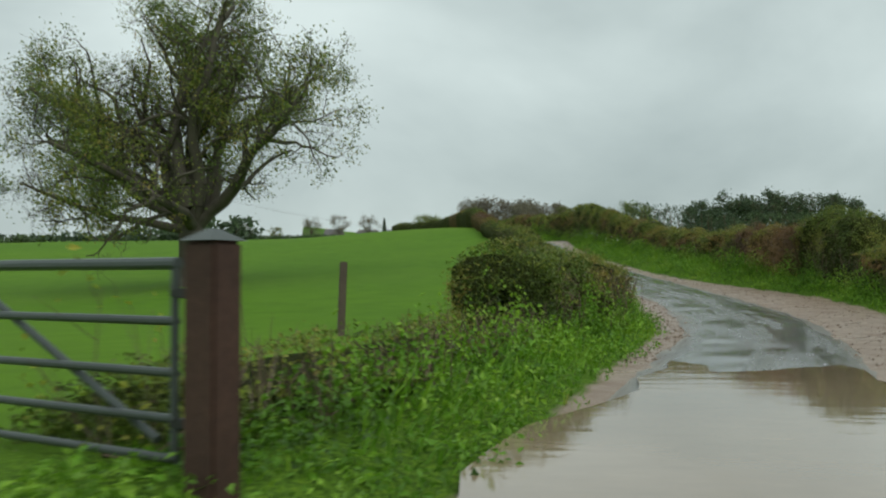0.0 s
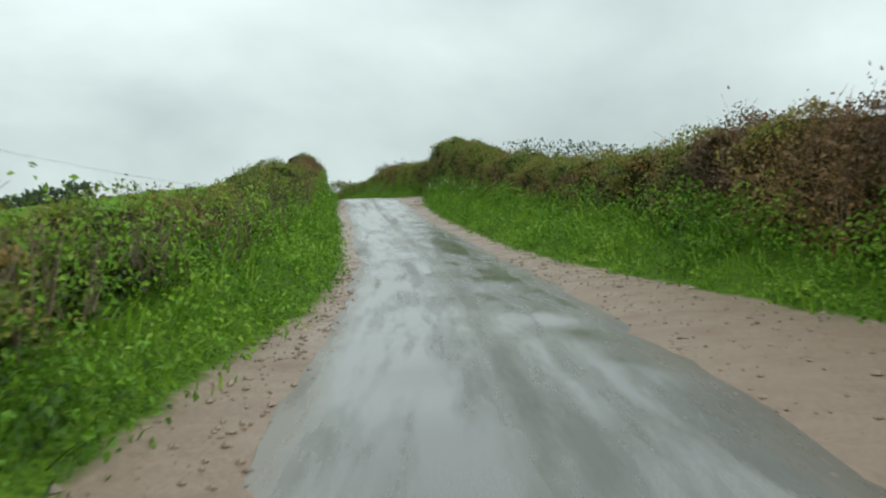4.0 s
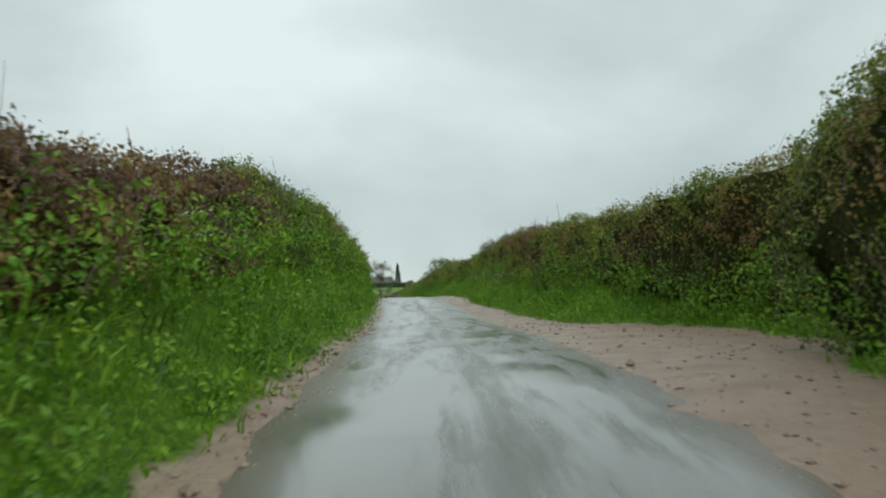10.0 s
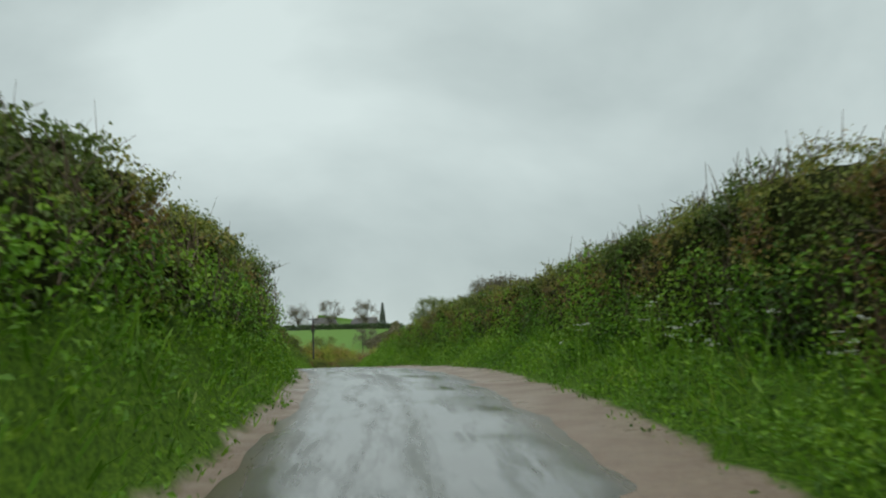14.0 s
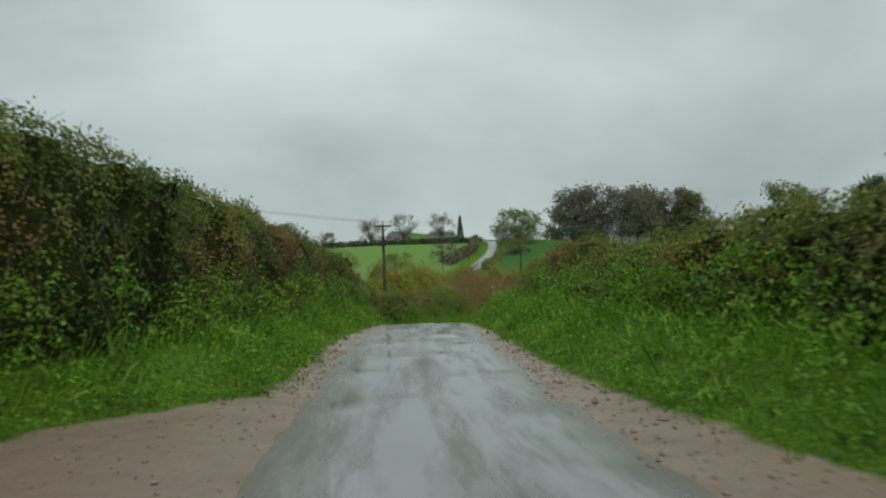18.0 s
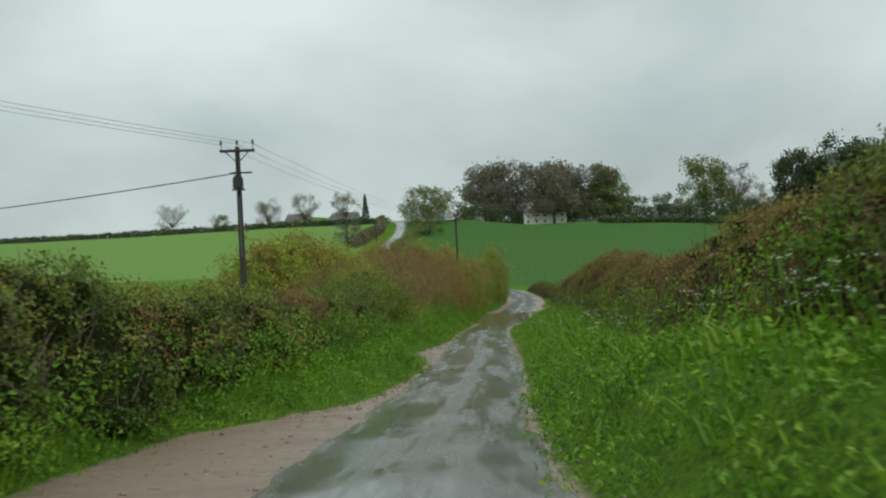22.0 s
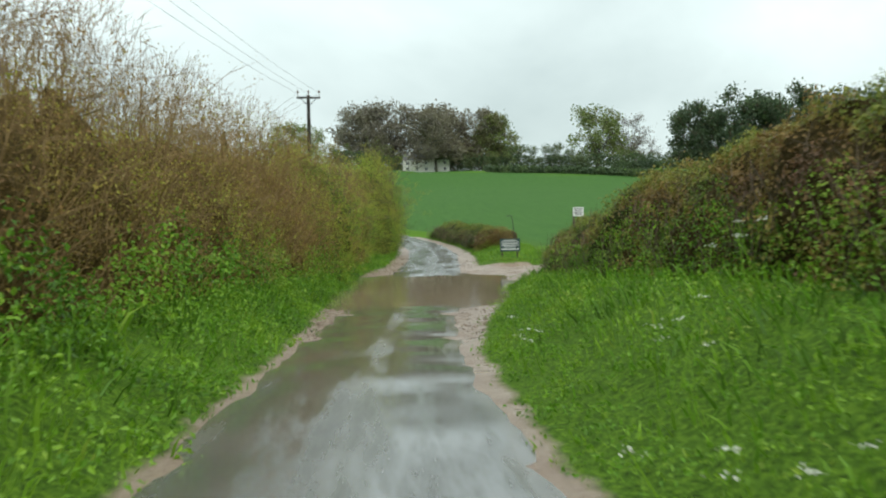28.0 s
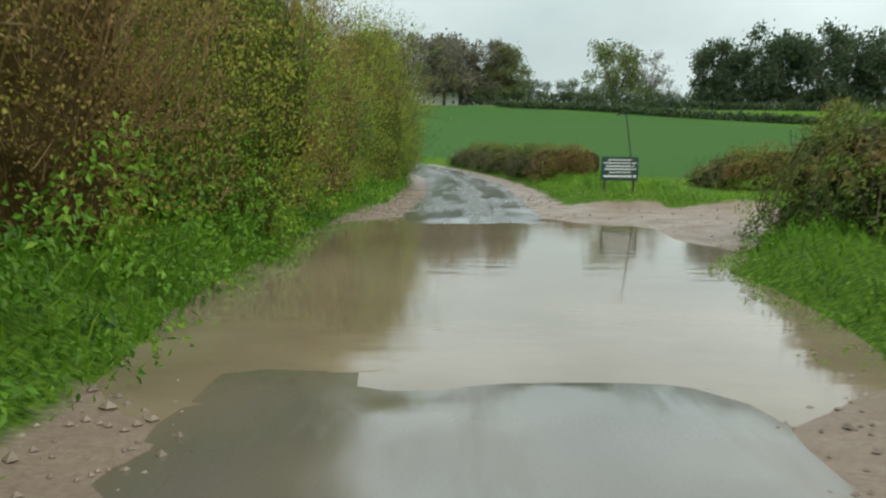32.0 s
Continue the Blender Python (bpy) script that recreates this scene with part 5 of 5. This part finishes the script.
def pole(x, y, top, label, transformer=False, arm_turn=20):
    g = ground_at(x, y)
    root = thing("utility_pole", (x, y, g), label, "utility pole", "utility poles", arm_turn)
    h = top - g
    part("shaft", rod(bmesh.new(), (0, 0, -0.3), (0, 0, h - 0.1), 0.125, 0.085, 14), M_pole, root)
    part("crossarm", box(bmesh.new(), (1.25, 0.08, 0.1), (0, -0.1, h - 0.25), 0.01), M_pole, root)
    for s in (-1, 1):
        part("brace", rod(bmesh.new(), (0, -0.1, h - 0.7), (s * 0.42, -0.1, h - 0.28), 0.018), M_dark, root)
    for k in (-0.56, 0, 0.56):
        bm = rod(bmesh.new(), (k, -0.1, h - 0.2), (k, -0.1, h + 0.1), 0.014)
        rod(bm, (k, -0.1, h + 0.0), (k, -0.1, h + 0.07), 0.06, 0.045)
        rod(bm, (k, -0.1, h + 0.07), (k, -0.1, h + 0.14), 0.045, 0.03)
        part("insulator", bm, M_porc, root)
    if transformer:
        tank = part("transformer", box(bmesh.new(), (0.36, 0.32, 0.42), (0, -0.3, h - 1.42), 0.04), M_dark, root, "dark grey transformer tank")
        for k in (-0.1, 0.1):
            part("bushing", rod(bmesh.new(), (k, -0.3, h - 1.2), (k, -0.3, h - 1.02), 0.03, 0.02), M_porc, tank)
        part("bracket", box(bmesh.new(), (0.46, 0.3, 0.05), (0, -0.22, h - 1.66), 0.01), M_dark, root)
        part("fuse_arm", box(bmesh.new(), (0.8, 0.06, 0.06), (0.1, -0.1, h - 1.05), 0.01), M_pole, root)
        part("cable_guard", box(bmesh.new(), (0.07, 0.05, 2.2), (0, -0.13, h - 3.0), 0.01), M_galv, root, "pale cable guard strip")
    return root


P1, P2, P3 = (-7.42, -26.0, 9.05), (-5.2, 37.9, 8.7), (-40.0, 160.0, 13.5)
pole(*P1, "tall dark timber pole with a crossarm and transformer", True, 12)
pole(*P2, "dark timber pole with a crossarm behind the thicket", False, 12)
pole(*P3, "slender far timber pole beside the lane", False, 10)
pole(-57.0, 300.0, ground_at(-57, 300) + 8, "slender far timber pole beside the far lane", False, 10)


def wire(a, b, sag, name="overhead_wire", r=0.006):
    a, b = Vector(a), Vector(b)
    n = 16
    pts = np.array([a.lerp(b, k / n) - Vector((0, 0, sag * 4 * (k / n) * (1 - k / n))) for k in range(n + 1)])
    side = Vector((b - a).cross(Vector((0, 0, 1)))).normalized() * r
    ring = np.array([(side.x, side.y, 0), (0, 0, r), (-side.x, -side.y, 0), (0, 0, -r)])
    v = (pts[:, None] + ring[None]).reshape(-1, 3)
    q = np.array([[k, (k + 1) % 4, (k + 1) % 4 + 4, k + 4] for k in range(4)])
    f = (np.arange(n)[:, None, None] * 4 + q[None]).reshape(-1, 4)
    tagged(raw(name, v, f, M_dark), "thin black overhead wire sagging between poles", "wire", "overhead wires")


for k in (-0.56, 0, 0.56):
    wire((P1[0] + k, P1[1], P1[2]), (P2[0] + k, P2[1], P2[2]), 0.7)
    wire((P2[0] + k, P2[1], P2[2]), (P3[0] + k, P3[1], P3[2]), 1.2)
    wire((P1[0] + k, P1[1], P1[2]), (-34 + k, -95, 13.5), 0.8)


wire((P1[0], P1[1] - 0.1, P1[2] - 1.05), (-42.0, -20.0, 7.2), 0.5, "overhead_cable", 0.02)


pole(26.5, -100.0, 7.0, "slender pole on the rise behind the hedge", False, 60)


# ---- signs at the opening ----
def board_sign():
    root = thing("notice_board", (4.32, 26.8, ground_at(4.32, 26.8) - 0.08), "small dark green notice board on two short legs", "sign", turn=4)
    part("panel", box(bmesh.new(), (0.86, 0.03, 0.54), (0, 0, 0.6), 0.006), M_board, root)
    for x in (-0.34, 0.34):
        part("leg", box(bmesh.new(), (0.05, 0.05, 0.75), (x, 0.05, 0.2), 0.006), M_post, root, "dark timber leg")
    for z, w, h in ((0.8, 0.56, 0.028), (0.73, 0.76, 0.026), (0.66, 0.66, 0.03), (0.59, 0.74, 0.03), (0.52, 0.5, 0.024), (0.43, 0.76, 0.045)):
        part("lettering", box(bmesh.new(), (w, 0.006, h), (0, -0.02, z)), M_white, root, "line of small white lettering")


def field_sign():
    g = ground_at(5.42, 15.2)
    root = thing("field_sign", (5.42, 15.2, g), "small white notice on a thin post above the hedge", "sign", turn=6)
    top = 2.2 - g
    part("panel", box(bmesh.new(), (0.34, 0.012, 0.28), (0, 0, top + 0.02), 0.004), M_white, root)
    part("post", box(bmesh.new(), (0.05, 0.05, top + 0.35), (-0.14, 0.04, (top - 0.05) / 2 - 0.1), 0.006), M_post, root)
    for z, w in ((0.09, 0.26), (0.035, 0.22), (-0.03, 0.27), (-0.08, 0.2)):
        part("lettering", box(bmesh.new(), (w, 0.004, 0.022), (0, -0.009, top + 0.02 + z)), M_ink, root, "line of dark lettering")


def leaning_rod():
    g = ground_at(4.6, 26.6)
    root = thing("leaning_marker_rod", (4.6, 26.6, g), "thin leaning metal rod with a hooked tip", "marker")
    bm = bmesh.new()
    pts = [(0, 0, -0.1), (-0.05, 0, 0.6), (-0.13, 0, 1.2), (-0.2, 0, 1.72), (-0.27, 0, 1.78), (-0.42, 0, 1.74)]
    for a, b in zip(pts, pts[1:]):
        rod(bm, a, b, 0.014, 0.013, 8)
    part("shaft", bm, M_dark, root)


board_sign()
field_sign()
leaning_rod()


# ---- the white house and far roofs ----
def house(x, y, w, deep, wall_h, roof_h, label, windows, turn=0.0, wall=None):
    g = ground_at(x, y)
    root = thing("house", (x, y, g), label, "house", "houses on the hill", turn)
    part("wall", box(bmesh.new(), (w, deep, wall_h + 1), (0, 0, wall_h / 2 - 0.5)), wall or M_render, root)
    bm = bmesh.new()
    e = 0.4
    vs = [bm.verts.new(p) for p in ((-w / 2 - e, -deep / 2 - e, wall_h - 0.1), (w / 2 + e, -deep / 2 - e, wall_h - 0.1), (w / 2 + e, deep / 2 + e, wall_h - 0.1), (-w / 2 - e, deep / 2 + e, wall_h - 0.1),
                                    (-w / 2 + 1.2, 0, wall_h + roof_h), (w / 2 - 1.2, 0, wall_h + roof_h))]
    for q in ((0, 1, 5, 4), (2, 3, 4, 5), (1, 2, 5), (3, 0, 4), (3, 2, 1, 0)):
        bm.faces.new([vs[k] for k in q])
    roof = part("roof", bm, M_slate, root)
    for s in (-0.35, 0.3):
        part("chimney", box(bmesh.new(), (0.9, 0.7, 1.8), (s * w, 0, wall_h + roof_h + 0.2), 0.03), M_render, roof)
    for k in range(windows):
        wx = (k + 0.5) / windows * w - w / 2
        for z in ((1.5, 4.2) if wall_h > 4.5 else (1.4,)):
            win = part("window", box(bmesh.new(), (1.3, 0.12, 1.5), (wx, -deep / 2 - 0.03, z), 0.02), M_white, root, "white sash window")
            for a in (-0.3, 0.3):
                part("pane", box(bmesh.new(), (0.5, 0.06, 1.25), (wx + a, -deep / 2 - 0.08, z)), M_pane, win, "dark glass pane")
    return root


house(4, 447, 21, 8, 5.6, 2.8, "long white rendered farmhouse among tall trees", 5)
house(-122, 452, 14, 8, 3.6, 4.0, "far cottage with a grey slate roof", 3, 10)
house(-100, 462, 16, 8, 3.2, 3.6, "far barn with a grey slate roof", 2, -6, M_slate)
